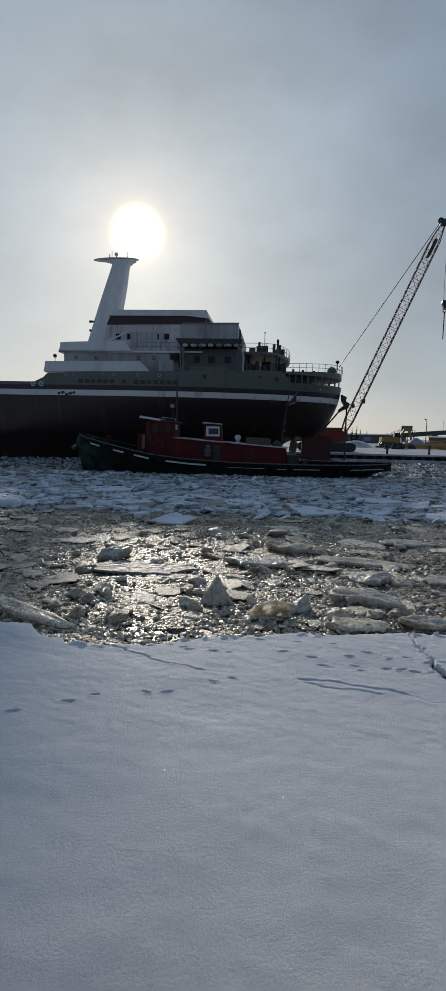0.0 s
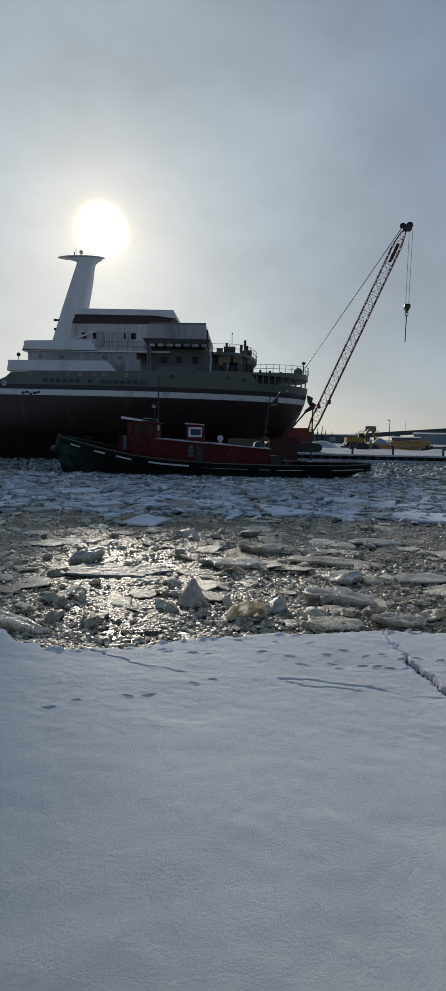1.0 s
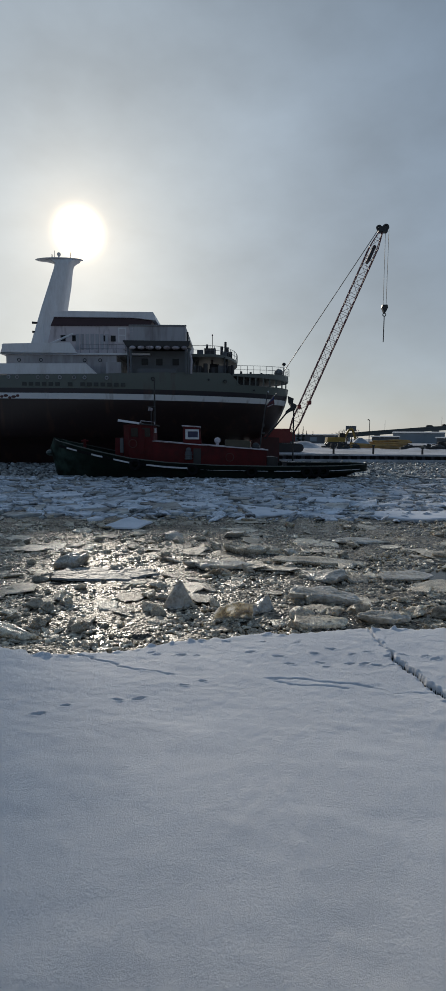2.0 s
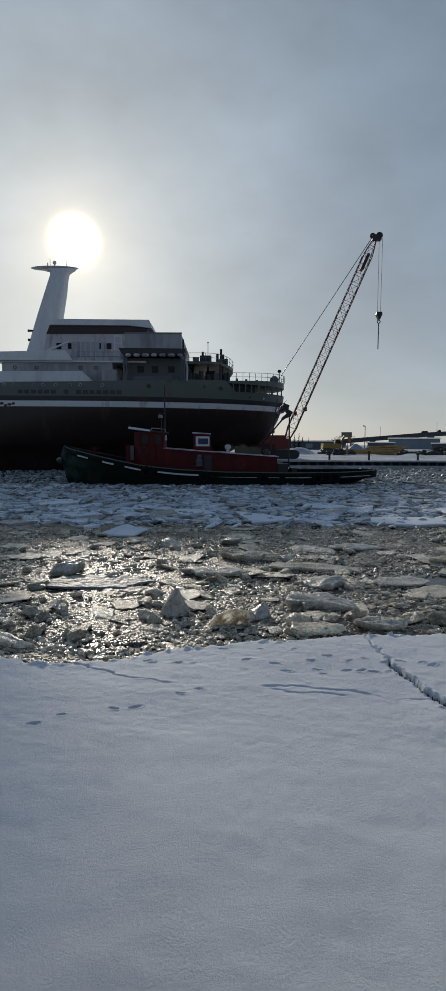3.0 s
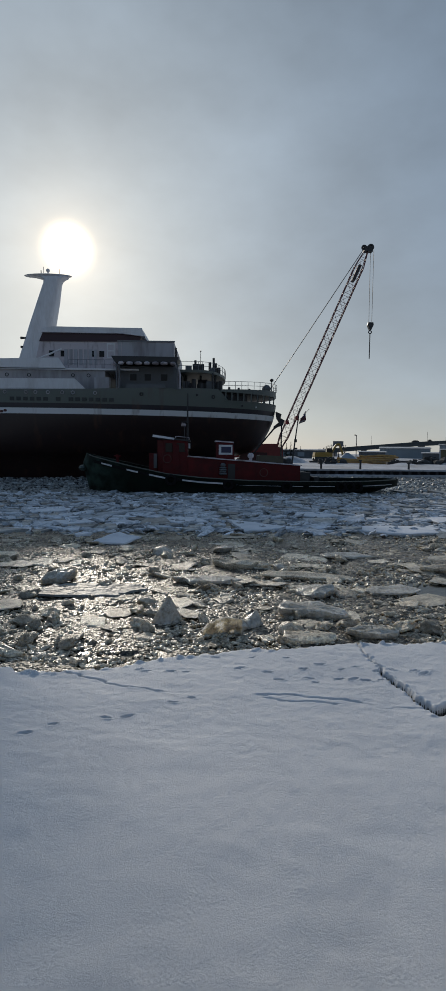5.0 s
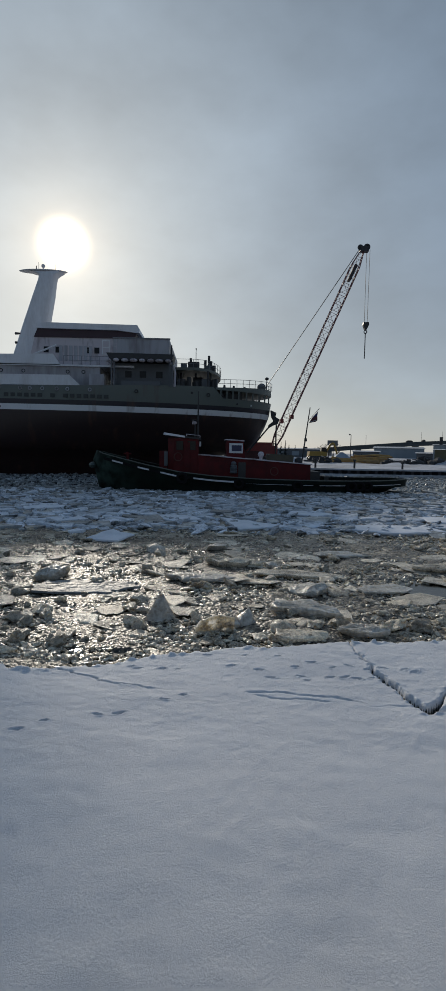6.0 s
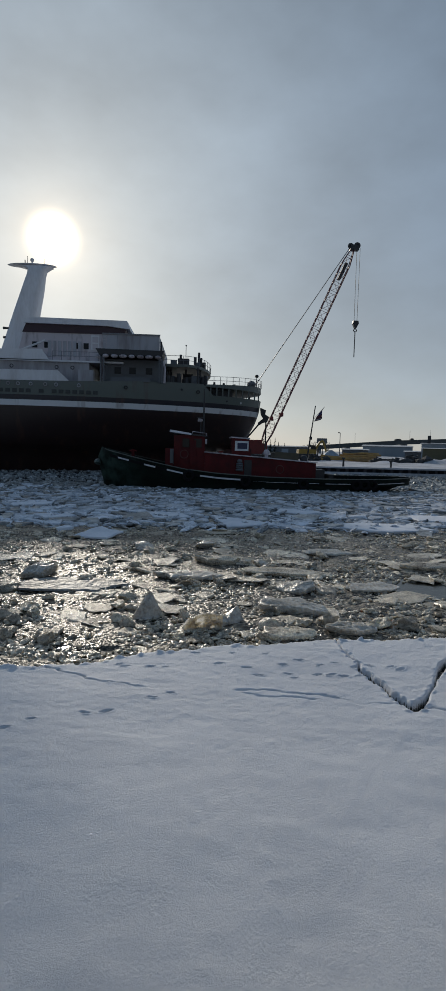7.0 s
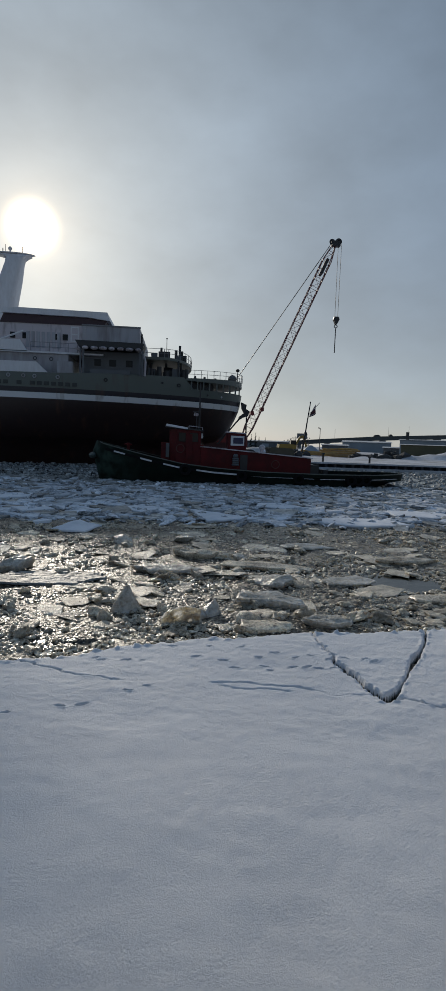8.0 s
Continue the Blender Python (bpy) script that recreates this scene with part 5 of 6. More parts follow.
    anchor = Geo().side([(8.0, 8.2), (8.7, 7.9), (8.6, 7.4), (9.1, 7.1), (8.9, 6.5), (8.3, 6.3), (7.7, 5.9), (7.8, 6.4), (8.4, 6.9), (8.1, 7.4)], CY - 1.6, CY - 0.9)
    part("stern_anchor", anchor, "dark", S, "dark stern anchor hanging from the counter")
    part("stern_chain", Geo().tube((7.9, CY - 1.2, 6.2), (5.2, CY - 1.2, 2.9), 0.10), "dark", S)


build_superstructure()


# ---- tug ----
tug = thing("tugboat", "low green-hulled harbour tug with dark red deckhouse backing through ice", "tugboat")
tug.scale = (0.943, 0.943, 0.96)
TUG_Y = 42.6
SHEER = ([-13.5, -12.4, -9.0, -6.3, -3.6, 0.2, 5, 10, 13.4], [3.30, 2.90, 2.15, 1.62, 1.34, 1.14, 1.08, 1.12, 1.22])


def tug_end(z):
    return float(np.interp(z, [-0.6, 0, 0.5, 0.9, 3.3], [10.2, 10.9, 12.4, 13.3, 13.4])), float(np.interp(z, [-0.6, 0, 1.6, 2.0, 3.3], [-12.6, -12.9, -13.3, -13.6, -13.1]))


def tug_half(x, z):
    st, bw = tug_end(z)
    wide = 3.15 if z > 0.8 else 2.95
    if x < -5:
        q = min(1, max(0, (x - bw) / (-5 - bw)))
        return wide * (1 - (1 - q) ** 2) ** float(np.interp(z, [0, 2], [0.75, 0.55]))
    if x > 6:
        q = min(1, max(0, (st - x) / (st - 6)))
        return wide * (1 - (1 - q) ** 2) ** 0.55
    return wide


def sheer(x):
    return float(np.interp(x, *SHEER))


def build_tug():
    T = tug
    g = Geo()
    u = np.concatenate([[0, 0.003, 0.012, 0.03, 0.06], np.linspace(0.1, 0.9, 25), [0.94, 0.97, 0.988, 0.997, 1]])
    n = len(u)
    for s in (-1, 1):
        cols = []
        for q in (-0.6, 0.0, 0.25, 0.5, 0.75, 1.0):
            col = []
            for k in u:
                st, bw = tug_end(0.0)
                x0 = bw + (st - bw) * k
                zt = sheer(-13.2 + 26.6 * k)
                z = q if q <= 0 else q * zt
                st, bw = tug_end(z)
                x = bw + (st - bw) * k
                col.append((x, s * tug_half(x, z), z))
            cols.append(col)
        top = cols[-1]
        cols.append([(x, s * max(0, abs(y) - 0.14), z) for x, y, z in top])
        cols.append([(x, s * max(0, abs(y) - 0.16), max(0.55, z - 0.6)) for x, y, z in top])
        m = len(cols)
        g.add([p for c in cols for p in c], [(j * n + i, j * n + i + 1, (j + 1) * n + i + 1, (j + 1) * n + i) for j in range(m - 1) for i in range(n - 1)])
        deck = cols[-1]
        g.add(deck + [(x, 0, z) for x, y, z in deck], [(i, i + 1, n + i + 1, n + i) for i in range(n - 1)])
    me = g.mesh("hull", "tug_green")
    bm = bmesh.new()
    bm.from_mesh(me)
    bmesh.ops.remove_doubles(bm, verts=bm.verts, dist=0.003)
    bmesh.ops.recalc_face_normals(bm, faces=bm.faces)
    bm.to_mesh(me)
    bm.free()
    me.polygons.foreach_set("use_smooth", [True] * len(me.polygons))
    me.set_sharp_from_angle(angle=radians(35))
    ob = new("hull", me)
    ob.parent = T
    tagged(ob, "dark green riveted hull with rising bow")

    def strip(x0, x1, drop, h, out, mat, name, s=-1, label=""):
        q = Geo()
        xs = np.linspace(x0, x1, max(2, int((x1 - x0) / 0.35) + 1))
        for a, b in zip(xs, xs[1:]):
            pts = []
            for x in (a, b):
                z = sheer(x) - drop
                y = s * tug_half(x, z)
                pts.append((x, y, z))
            (xa, ya, za), (xb, yb, zb) = pts
            o = s * out
            q.add([(xa, ya - s * 0.03, za), (xb, yb - s * 0.03, zb), (xb, yb + o, zb), (xa, ya + o, za), (xa, ya - s * 0.03, za + h), (xb, yb - s * 0.03, zb + h), (xb, yb + o, zb + h), (xa, ya + o, za + h)],
                  [(0, 1, 2, 3), (4, 5, 6, 7), (2, 3, 7, 6), (0, 3, 7, 4), (1, 2, 6, 5)])
        return weld(part(name, q, mat, T, label))

    for s in (-1, 1):
        strip(-12.3, 12.6, 0.46, 0.22, 0.10, "rubber", "rub_rail", s, "black rub rail")
        strip(-12.8, 12.8, 0.03, 0.07, 0.05, "shipgreen", "cap_rail", s)
        for a, b in ((-11.6, -10.7), (-9.5, -8.6), (-7.7, -6.4), (-5.1, -1.9), (-1.1, 2.8), (3.6, 4.5), (5.0, 7.1), (9.5, 12.4)):
            strip(a, b, 0.41, 0.12, 0.13, "stripe", "white_dash", s)
        for x in (-6.0, -1.5, 3.2, 7.6, 8.3, 9.0):
            z = sheer(x) - 0.45
            part("tyre_fender", Geo().torus((x, s * (tug_half(x, z) + 0.16), z), 0.33, 0.14), "rubber", T)
    part("bow_fender", Geo().ball((-13.35, 0, 1.95), 0.45, 0.9, 0.28), "tug_scrape", T, "pale worn bow fender")
    # deckhouse whose roof follows the sheer
    house = Geo().side([(-4.7, 0.5), (4.5, 0.5), (4.5, 2.28), (-4.7, 2.92)], -1.85, 1.85)
    dh_part = part("deckhouse", house, "tug_red", T, "dark red steel deckhouse")
    edge = Geo().side([(-4.75, 2.92), (4.6, 2.28), (4.6, 2.36), (-4.75, 3.0)], -1.98, 1.98)
    part("house_roof", edge, "worn_white", dh_part, "pale roof edge")
    ph = [(-7.2, -1.0), (-6.7, -1.6), (-4.7, -1.7), (-4.7, 1.7), (-6.7, 1.6), (-7.2, 1.0)]
    ph_part = part("pilothouse", Geo().prism(ph, 1.2, 4.25), "tug_red", T, "dark red pilothouse")
    part("pilothouse_roof", Geo().side([(-7.55, 4.48), (-5.8, 4.27), (-5.8, 4.42), (-7.5, 4.66)], -1.85, 1.85), "white", ph_part, "white visor over the pilothouse front")
    part("roof_panel", Geo().side([(-5.8, 4.25), (-4.5, 4.16), (-4.5, 4.26), (-5.8, 4.38)], -1.85, 1.85), "dark", ph_part, "dark after half of the pilothouse roof")
    part("roof_rail", Geo().path([(-5.7, -1.7, 4.4), (-5.7, -1.7, 4.55), (-4.6, -1.7, 4.45), (-4.6, -1.7, 4.25)], 0.03, 5), "worn_white", ph_part)
    for x0, x1 in ((-6.5, -5.95), (-5.6, -4.95)):
        part("window", Geo().box(x0, x1, -1.72, -1.58, 3.3, 4.0), "glass", ph_part)
    part("pilothouse_door", Geo().box(-5.9, -5.4, -1.74, -1.6, 1.9, 3.9), "tug_red", ph_part)
    part("fore_locker", Geo().box(-7.9, -7.25, -1.0, 0.2, 1.3, 3.2), "tug_red", T)
    part("locker_front", Geo().box(-7.5, -7.22, -1.06, -0.98, 2.0, 3.15), "shed_dark", T)
    st_part = part("smoke_stack", Geo().side([(-2.35, 2.6), (-2.35, 4.2), (-0.95, 4.12), (-0.8, 2.5)], -0.85, 0.85), "tug_red", T, "dark red smoke stack")
    part("stack_cap", Geo().side([(-2.45, 4.16), (-2.45, 4.26), (-0.9, 4.18), (-0.9, 4.08)], -0.92, 0.92), "worn_white", st_part)
    logo = Geo()
    for x0, x1, z0, z1 in ((-2.15, -1.95, 3.12, 3.92), (-1.95, -1.02, 3.76, 3.92), (-1.95, -1.02, 3.12, 3.28), (-1.12, -1.02, 3.28, 3.76)):
        logo.box(x0, x1, -0.90, -0.86, z0, z1)
    part("stack_mark", logo, "stripe", st_part, "plain white mark")
    part("stack_mark_field", Geo().box(-1.95, -1.02, -0.885, -0.86, 3.28, 3.76), "blue", st_part)
    part("mast", Geo().tube((-4.75, 0, 4.2), (-4.75, 0, 8.1), 0.09, 0.05).tube((-4.75, -0.5, 6.3), (-4.75, 0.5, 6.3), 0.04), "dark", T)
    part("searchlight", Geo().tube((-5.2, -0.5, 5.55), (-4.9, -0.4, 5.5), 0.17, 0.11, 10), "worn_white", T, "white searchlight")
    part("light_shelf", Geo().box(-5.3, -4.75, -0.6, -0.2, 5.72, 5.78).tube((-5.0, -0.4, 4.3), (-5.0, -0.4, 5.72), 0.045), "dark", T)
    part("air_horn", Geo().box(-4.65, -4.5, -1.3, -1.15, 3.6, 4.0), "stripe", T)
    part("cowl_vent", Geo().tube((0.5, -0.9, 2.5), (0.5, -0.9, 2.95), 0.14).ball((0.5, -0.95, 3.05), 0.27, 0.22, 0.25), "worn_white", T, "white cowl vent")
    part("tarp_box", Geo().side([(1.2, 2.45), (1.15, 3.02), (1.3, 3.12), (3.1, 3.05), (3.25, 2.95), (3.2, 2.35)], -1.0, 0.9), "tarp", T, "olive covered raft box")
    part("door", Geo().box(-1.45, -0.85, -1.9, -1.83, 1.1, 2.4), "dark", dh_part)
    coil = Geo()
    for k in range(4):
        coil.torus((-1.85, -2.0, 1.6 + 0.16 * k), 0.24 - 0.03 * (k % 2), 0.09, "z", 12, 5)
    coil.ball((-1.85, -2.0, 2.3), 0.22, 0.2, 0.18)
    part("rope_bundle", coil, "shed_dark", T, "grey coiled rope bundle beside the door")
    for cx, cz in ((1.5, 1.72), (-6.35, 2.75)):
        part("painted_ring", Geo().torus((cx, (-1.86 if cx > 0 else -1.72), cz), 0.32, 0.035, n=14, m=5), "deck", dh_part if cx > 0 else ph_part)
    part("bow_bitt", Geo().tube((-10.6, 0, 1.8), (-10.6, 0, 3.05), 0.14).tube((-10.9, 0, 2.9), (-10.3, 0, 2.9), 0.08), "tug_red", T)
    part("tow_bitt", Geo().box(5.2, 5.6, -0.6, 0.6, 0.5, 1.7).box(5.9, 6.3, -0.9, 0.9, 0.5, 1.35), "dark", T)
    part("after_locker", Geo().box(4.6, 5.3, -1.4, 1.2, 0.5, 1.75), "dark", T)
    part("vent_hood", Geo().ball((3.7, -0.8, 2.55), 0.35, 0.3, 0.35), "dark", T)
    part("flag_mast", Geo().tube((4.05, -0.3, 2.2), (4.65, -0.3, 7.0), 0.07, 0.04).box(4.25, 4.45, -0.4, -0.2, 4.2, 4.45).box(4.2, 4.5, -0.42, -0.18, 3.6, 3.75), "dark", T, "dark raked mast with small lamps")
    part("flag_gaff", Geo().tube((4.48, -0.3, 5.85), (5.45, -0.3, 6.95), 0.025), "steel", T)
    flag = new("flag")
    flag.parent = T
    flag.matrix_basis = pose(4.55, -0.32, 5.75)
    flag.empty_display_size = 0.1
    part("flag_fly", Geo().side([(0.02, -0.05), (0.62, 0.12), (0.74, 0.25), (0.70, 0.62), (0.25, 0.38)], -0.012, 0.012), "flag_red", flag)
    part("flag_canton", Geo().side([(0.25, 0.38), (0.70, 0.62), (0.74, 1.0)], -0.02, 0.02), "flag_blue", flag)
    part("flag_stripe", Geo().side([(0.10, 0.02), (0.62, 0.20), (0.62, 0.27), (0.14, 0.10)], -0.02, 0.02), "flag_white", flag)
    return flag


flag = build_tug()


# ---- crane on the far quay ----
def build_crane():
    C = thing("crawler_crane", "red crawler crane with long lattice boom on the far quay", "crane", Matrix.Translation((0, 0, 0.42)) @ Matrix.Scale(1.01, 4))
    y = 82.0
    foot, tip = Vector((9.5, y, 2.6)), Vector((22.55, y, 33.2))
    d = (tip - foot).normalized()
    side = Vector((0, 1, 0))
    up = d.cross(side).normalized()
    L = (tip - foot).length

    def half(s):
        return 0.62 * min(1.0, 0.25 + s / 3.5, 0.3 + (L - s) / 4.0)

    k = 23
    chords = Geo()
    lace = Geo()
    P = [[foot + d * (L * i / k) + (a * up + b * side) * half(L * i / k) for a, b in ((1, 1), (1, -1), (-1, -1), (-1, 1))] for i in range(k + 1)]
    for i in range(k):
        for c in range(4):
            chords.tube(P[i][c], P[i + 1][c], 0.075, n=5)
            e = (c + 1) % 4
            lace.tube(P[i][c], P[i][e], 0.034, n=4)
            lace.tube(P[i][c if i % 2 else e], P[i + 1][e if i % 2 else c], 0.034, n=4)
    boom = part("boom", chords, "lattice", C, "long lattice boom")
    part("lacing", lace, "lattice", boom)
    part("boom_foot", Geo().box(9.2, 10.4, y - 0.9, y + 0.9, 2.2, 3.6), "crane_red", boom)
    for s in (5.2, 5.9):
        q = foot + d * s
        part("boom_joint", Geo().box(q.x - 0.3 + (0.75 if s > 5.5 else -0.5), q.x + 0.2 + (0.75 if s > 5.5 else -0.5), y - 0.8, y + 0.8, q.z - 0.25, q.z + 0.3), "crane_red", boom)
    q = foot + d * (L * 0.885)
    part("boom_plate", Geo().box(-0.22, 0.22, -0.6, 0.6, -1.2, 1.2), "dark", boom).matrix_basis = Matrix.Translation(q) @ pose(0, 0, 0, 0, math.degrees(math.atan2(d.x, d.z)), 0)
    head = Geo().torus((tip.x - 0.4, y, tip.z + 0.25), 0.28, 0.17).torus((tip.x + 0.6, y, tip.z + 0.35), 0.32, 0.18).box(tip.x - 0.5, tip.x + 0.8, y - 0.4, y + 0.4, tip.z - 0.4, tip.z + 0.35)
    part("sheave_head", head, "dark", boom, "dark sheave head")
    ropes = Geo()
    hx = 23.4
    ropes.tube((tip.x + 0.55, y, tip.z), (hx - 0.22, y, 22.4), 0.035, n=5).tube((tip.x + 1.05, y, tip.z), (hx + 0.22, y, 22.4), 0.035, n=5)
    part("hoist_rope", ropes, "dark", C)
    part("hook_block", Geo().side([(hx - 0.38, 22.5), (hx + 0.38, 22.5), (hx + 0.45, 22.1), (hx + 0.12, 21.4), (hx - 0.12, 21.4), (hx - 0.45, 22.1)], y - 0.3, y + 0.3), "dark", C)
    part("hook", Geo().torus((hx, y, 21.1), 0.22, 0.07), "dark", C)
    part("drop_line", Geo().tube((hx, y, 20.9), (hx, y, 17.1), 0.07), "dark", C)
    part("pendant_line", Geo().tube((tip.x - 0.45, y - 0.4, tip.z + 0.1), (4.3, y - 0.4, 6.1), 0.05, n=5).tube((tip.x - 0.45, y + 0.4, tip.z + 0.1), (4.3, y + 0.4, 6.1), 0.05, n=5), "dark", C)
    part("gantry", Geo().tube((3.4, y - 0.8, 4.2), (4.3, y, 6.2), 0.14).tube((6.5, y - 0.8, 4.2), (4.3, y, 6.2), 0.14), "crane_red", C)
    part("machine_house", Geo().box(3.0, 9.6, y - 1.6, y + 1.6, 2.0, 4.1), "crane_red", C, "red machinery house")
    part("counterweight", Geo().box(2.2, 3.0, y - 1.6, y + 1.6, 2.0, 3.6), "dark", C)
    part("turntable", Geo().tube((7.2, y, 1.2), (7.2, y, 2.0), 1.4, n=16), "dark", C)
    for s in (-1, 1):
        track = [(3.8 + 0.7 * math.cos(a), 1.25 + 0.65 * math.sin(a)) for a in np.linspace(math.pi / 2, 1.5 * math.pi, 8)] + [(10.8 + 0.7 * math.cos(a), 1.25 + 0.65 * math.sin(a)) for a in np.linspace(-math.pi / 2, math.pi / 2, 8)]
        part("crawler_track", Geo().side(track, y + s * 2.2 - 0.5, y + s * 2.2 + 0.5), "dark", C)
    return C


build_crane()


# ---- far bank ----
def far_bank():
    xs = graded([(-2200, -60, 120), (-60, 110, 1.2), (110, 2400, 120)])
    ys = graded([(72.35, 150, 1.4), (150, 290, 10), (290, 2600, 150)])
    X, Y = np.meshgrid(xs, ys)
    edge = np.clip((Y - 74) / 12, 0, 1)
    z = 1.0 + 0.35 * edge * (fbm(X * 0.12, Y * 0.12, 60) - 0.4) + 0.15 * edge * (fbm(X * 0.5, Y * 0.5, 61) - 0.5)
    heap = np.zeros_like(X)
    for hx, hy, r, h in ((51.5, 114, 3.5, 1.0), (56, 113, 5, 1.3), (62, 115, 7, 1.9), (17.5, 122, 4, 1.5), (38, 107, 2.5, 0.4), (72, 117, 7, 1.6)):
        heap = np.maximum(heap, h * np.clip(1 - ((X - hx) ** 2 + (Y - hy) ** 2) / r ** 2, 0, 1) * (0.75 + 0.5 * fbm(X * 0.9, Y * 0.9, 62)))
    z = z + heap
    tagged(new("far_ground", grid_mesh("far_ground", xs, ys, z, "far_snow")), "snow-covered yard on the far bank reaching the horizon", "ground", kind="structure")
    quay = Geo().box(-2200, 2400, 72.2, 73.4, -3, 0.84)
    tagged(part("far_quay", quay, "sheet_pile", None), "dark sheet-piled quay wall with a snow-capped rim", "quay", kind="structure")
    tagged(solo("quay_cap", Geo().box(-300, 400, 72.05, 73.6, 0.84, 1.05), "far_snow", "snow lying along the quay rim", "snow"), kind="structure")
    tagged(solo("quay_waler", Geo().box(-300, 400, 71.75, 72.2, -0.3, 0.36), "far_snow", "snow-covered ice ledge along the quay wall", "ice ledge"), kind="structure")
    proto = None
    for k, x in enumerate(np.arange(6, 62, 1.25)):
        if proto is None:
            proto = solo("quay_fender", Geo().box(-0.36, 0.36, 71.95, 72.2, 0.34, 0.80), "rubber", "dark block fender on the quay wall", "fender", group="fenders along the far quay", m=pose(float(x), 0, 0))
        else:
            copy_thing(proto, pose(float(x), 0, 0))
    # mooring posts and a mooring pile
    for x, h in ((14.9, 1.15), (20.4, 1.1), (27.2, 0.8)):
        post = thing("mooring_post", "short dark mooring post on the snowy quay", "bollard", pose(x, 74.2, 1.0), group="posts on the far quay")
        part("post", Geo().tube((0, 0, -0.1), (0, 0, h), 0.16, 0.13, 8), "dark", post)
        part("post_head", Geo().tube((0, 0, h), (0, 0, h + 0.2), 0.28, 0.24, 8), "dark", post)
    solo("mooring_pile", Geo().tube((8.9, 71.4, -2.5), (8.9, 71.4, 7.2), 0.11, 0.09, 8), "dark", "tall thin dark steel pile at the quay", "pile")
    # excavator
    E = thing("excavator", "yellow excavator standing on the snowy yard", "excavator")
    ex, ey = 22.3, 108.0
    for side in (-1, 1):
        part("crawler_track", Geo().side([(ex - 2.0, 1.0), (ex + 1.6, 1.0), (ex + 1.9, 1.35), (ex + 1.6, 1.7), (ex - 2.0, 1.7), (ex - 2.3, 1.35)], ey + side * 1.1 - 0.3, ey + side * 1.1 + 0.3), "dark", E)
    part("body", Geo().side([(ex - 2.2, 1.75), (ex + 1.4, 1.75), (ex + 1.4, 2.6), (ex + 0.2, 2.7), (ex - 2.1, 2.65)], ey - 1.3, ey + 1.3), "yellow", E)
    part("cab", Geo().side([(ex + 0.2, 2.5), (ex + 1.4, 2.5), (ex + 1.3, 3.5), (ex + 0.3, 3.5)], ey - 1.2, ey - 0.1), "glass", E)
    part("boom", Geo().path([(ex + 1.2, ey, 2.3), (ex + 2.4, ey, 4.2), (ex + 3.0, ey, 4.4)], 0.24), "yellow", E)
    part("stick", Geo().tube((ex + 3.0, ey, 4.4), (ex + 3.9, ey, 1.9), 0.2), "yellow", E)
    part("bucket", Geo().ball((ex + 3.8, ey, 1.6), 0.55, 0.6, 0.5), "dark", E)
    S = thing("yard_sign", "dark rectangular board on posts behind the excavator", "board")
    part("board", Geo().box(27.6, 30.0, 124.0, 124.2, 3.9, 5.1), "shed_dark", S)
    for x in (27.9, 29.7):
        part("post", Geo().box(x - 0.08, x + 0.08, 124.0, 124.15, 0.8, 4.0), "dark", S)
    lampx, lampy = 29.3, 110.0
    Lp = thing("street_lamp", "slim pole lamp on the far yard", "street lamp")
    part("pole", Geo().tube((lampx, lampy, 0.8), (lampx, lampy, 6.2), 0.09, 0.06), "dark", Lp)
    part("lamp_head", Geo().tube((lampx, lampy, 6.15), (lampx - 0.45, lampy, 6.3), 0.08, 0.13), "dark", Lp)
    # covered heap and pipe stacks
    heapx, heapy = 24.2, 97.0
    n = 12
    g = Geo()
    vs = []
    for z, r in ((0.8, 1.0), (1.4, 0.9), (2.2, 0.5), (2.75, 0.12)):
        vs += [(heapx + 2.3 * r * math.cos(2 * math.pi * i / n) * (1 + 0.1 * math.sin(5 * i)), heapy + 2.0 * r * math.sin(2 * math.pi * i / n), z) for i in range(n)]
    g.add(vs, [(j * n + i, j * n + (i + 1) % n, (j + 1) * n + (i + 1) % n, (j + 1) * n + i) for j in range(3) for i in range(n)] + [tuple(range(3 * n, 4 * n))])
    solo("covered_heap", g, "bluetarp", "blue-grey snow-dusted tarpaulin over a heap", "heap")
    for k, (x0, x1, yy, z) in enumerate(((19.5, 30.0, 92.0, 1.15), (20.2, 31.0, 92.3, 1.42), (21.5, 31.5, 92.7, 1.68), (25.0, 32.5, 93.3, 1.95), (25.5, 32.2, 93.8, 2.25), (27.0, 33.0, 94.0, 1.2))):
        pts = [(x0 + (x1 - x0) * i / 8, yy + 0.6 * math.sin(i * 0.6 + k), z + (0.14 if i in (0,) else 0) + 0.12 * math.sin(i * 0.5 + k * 1.3)) for i in range(9)]
        solo("dredge_pipe", Geo().pipe(pts, 0.19, 8), "pipe", "long tan-yellow dredge pipe lying in the yard", "pipe", group="pipes in the far yard")
    for k, (x, yy, r) in enumerate(((38.6, 91.5, 1.0), (40.0, 92.0, 1.3), (41.6, 91.8, 0.8), (32.6, 89, 0.6), (31.0, 88.4, 0.5), (34.0, 92.0, 0.7), (35.2, 92.3, 0.5), (36.4, 91.8, 0.8), (37.4, 92.4, 0.6), (43.0, 92.4, 0.7), (21.0, 93.0, 0.7), (22.6, 93.4, 0.9), (18.4, 92.2, 0.5))):
        v, f = lump(400 + k, 0.75)
        ob = scatter("boulder", [((v, f), r, 0.4 * k, 0, 0, (x, yy, 1.0 + r * 0.2))], "rock")
        tagged(ob, "dark snow-dusted boulder in the yard", "boulder", group="boulders in the far yard")
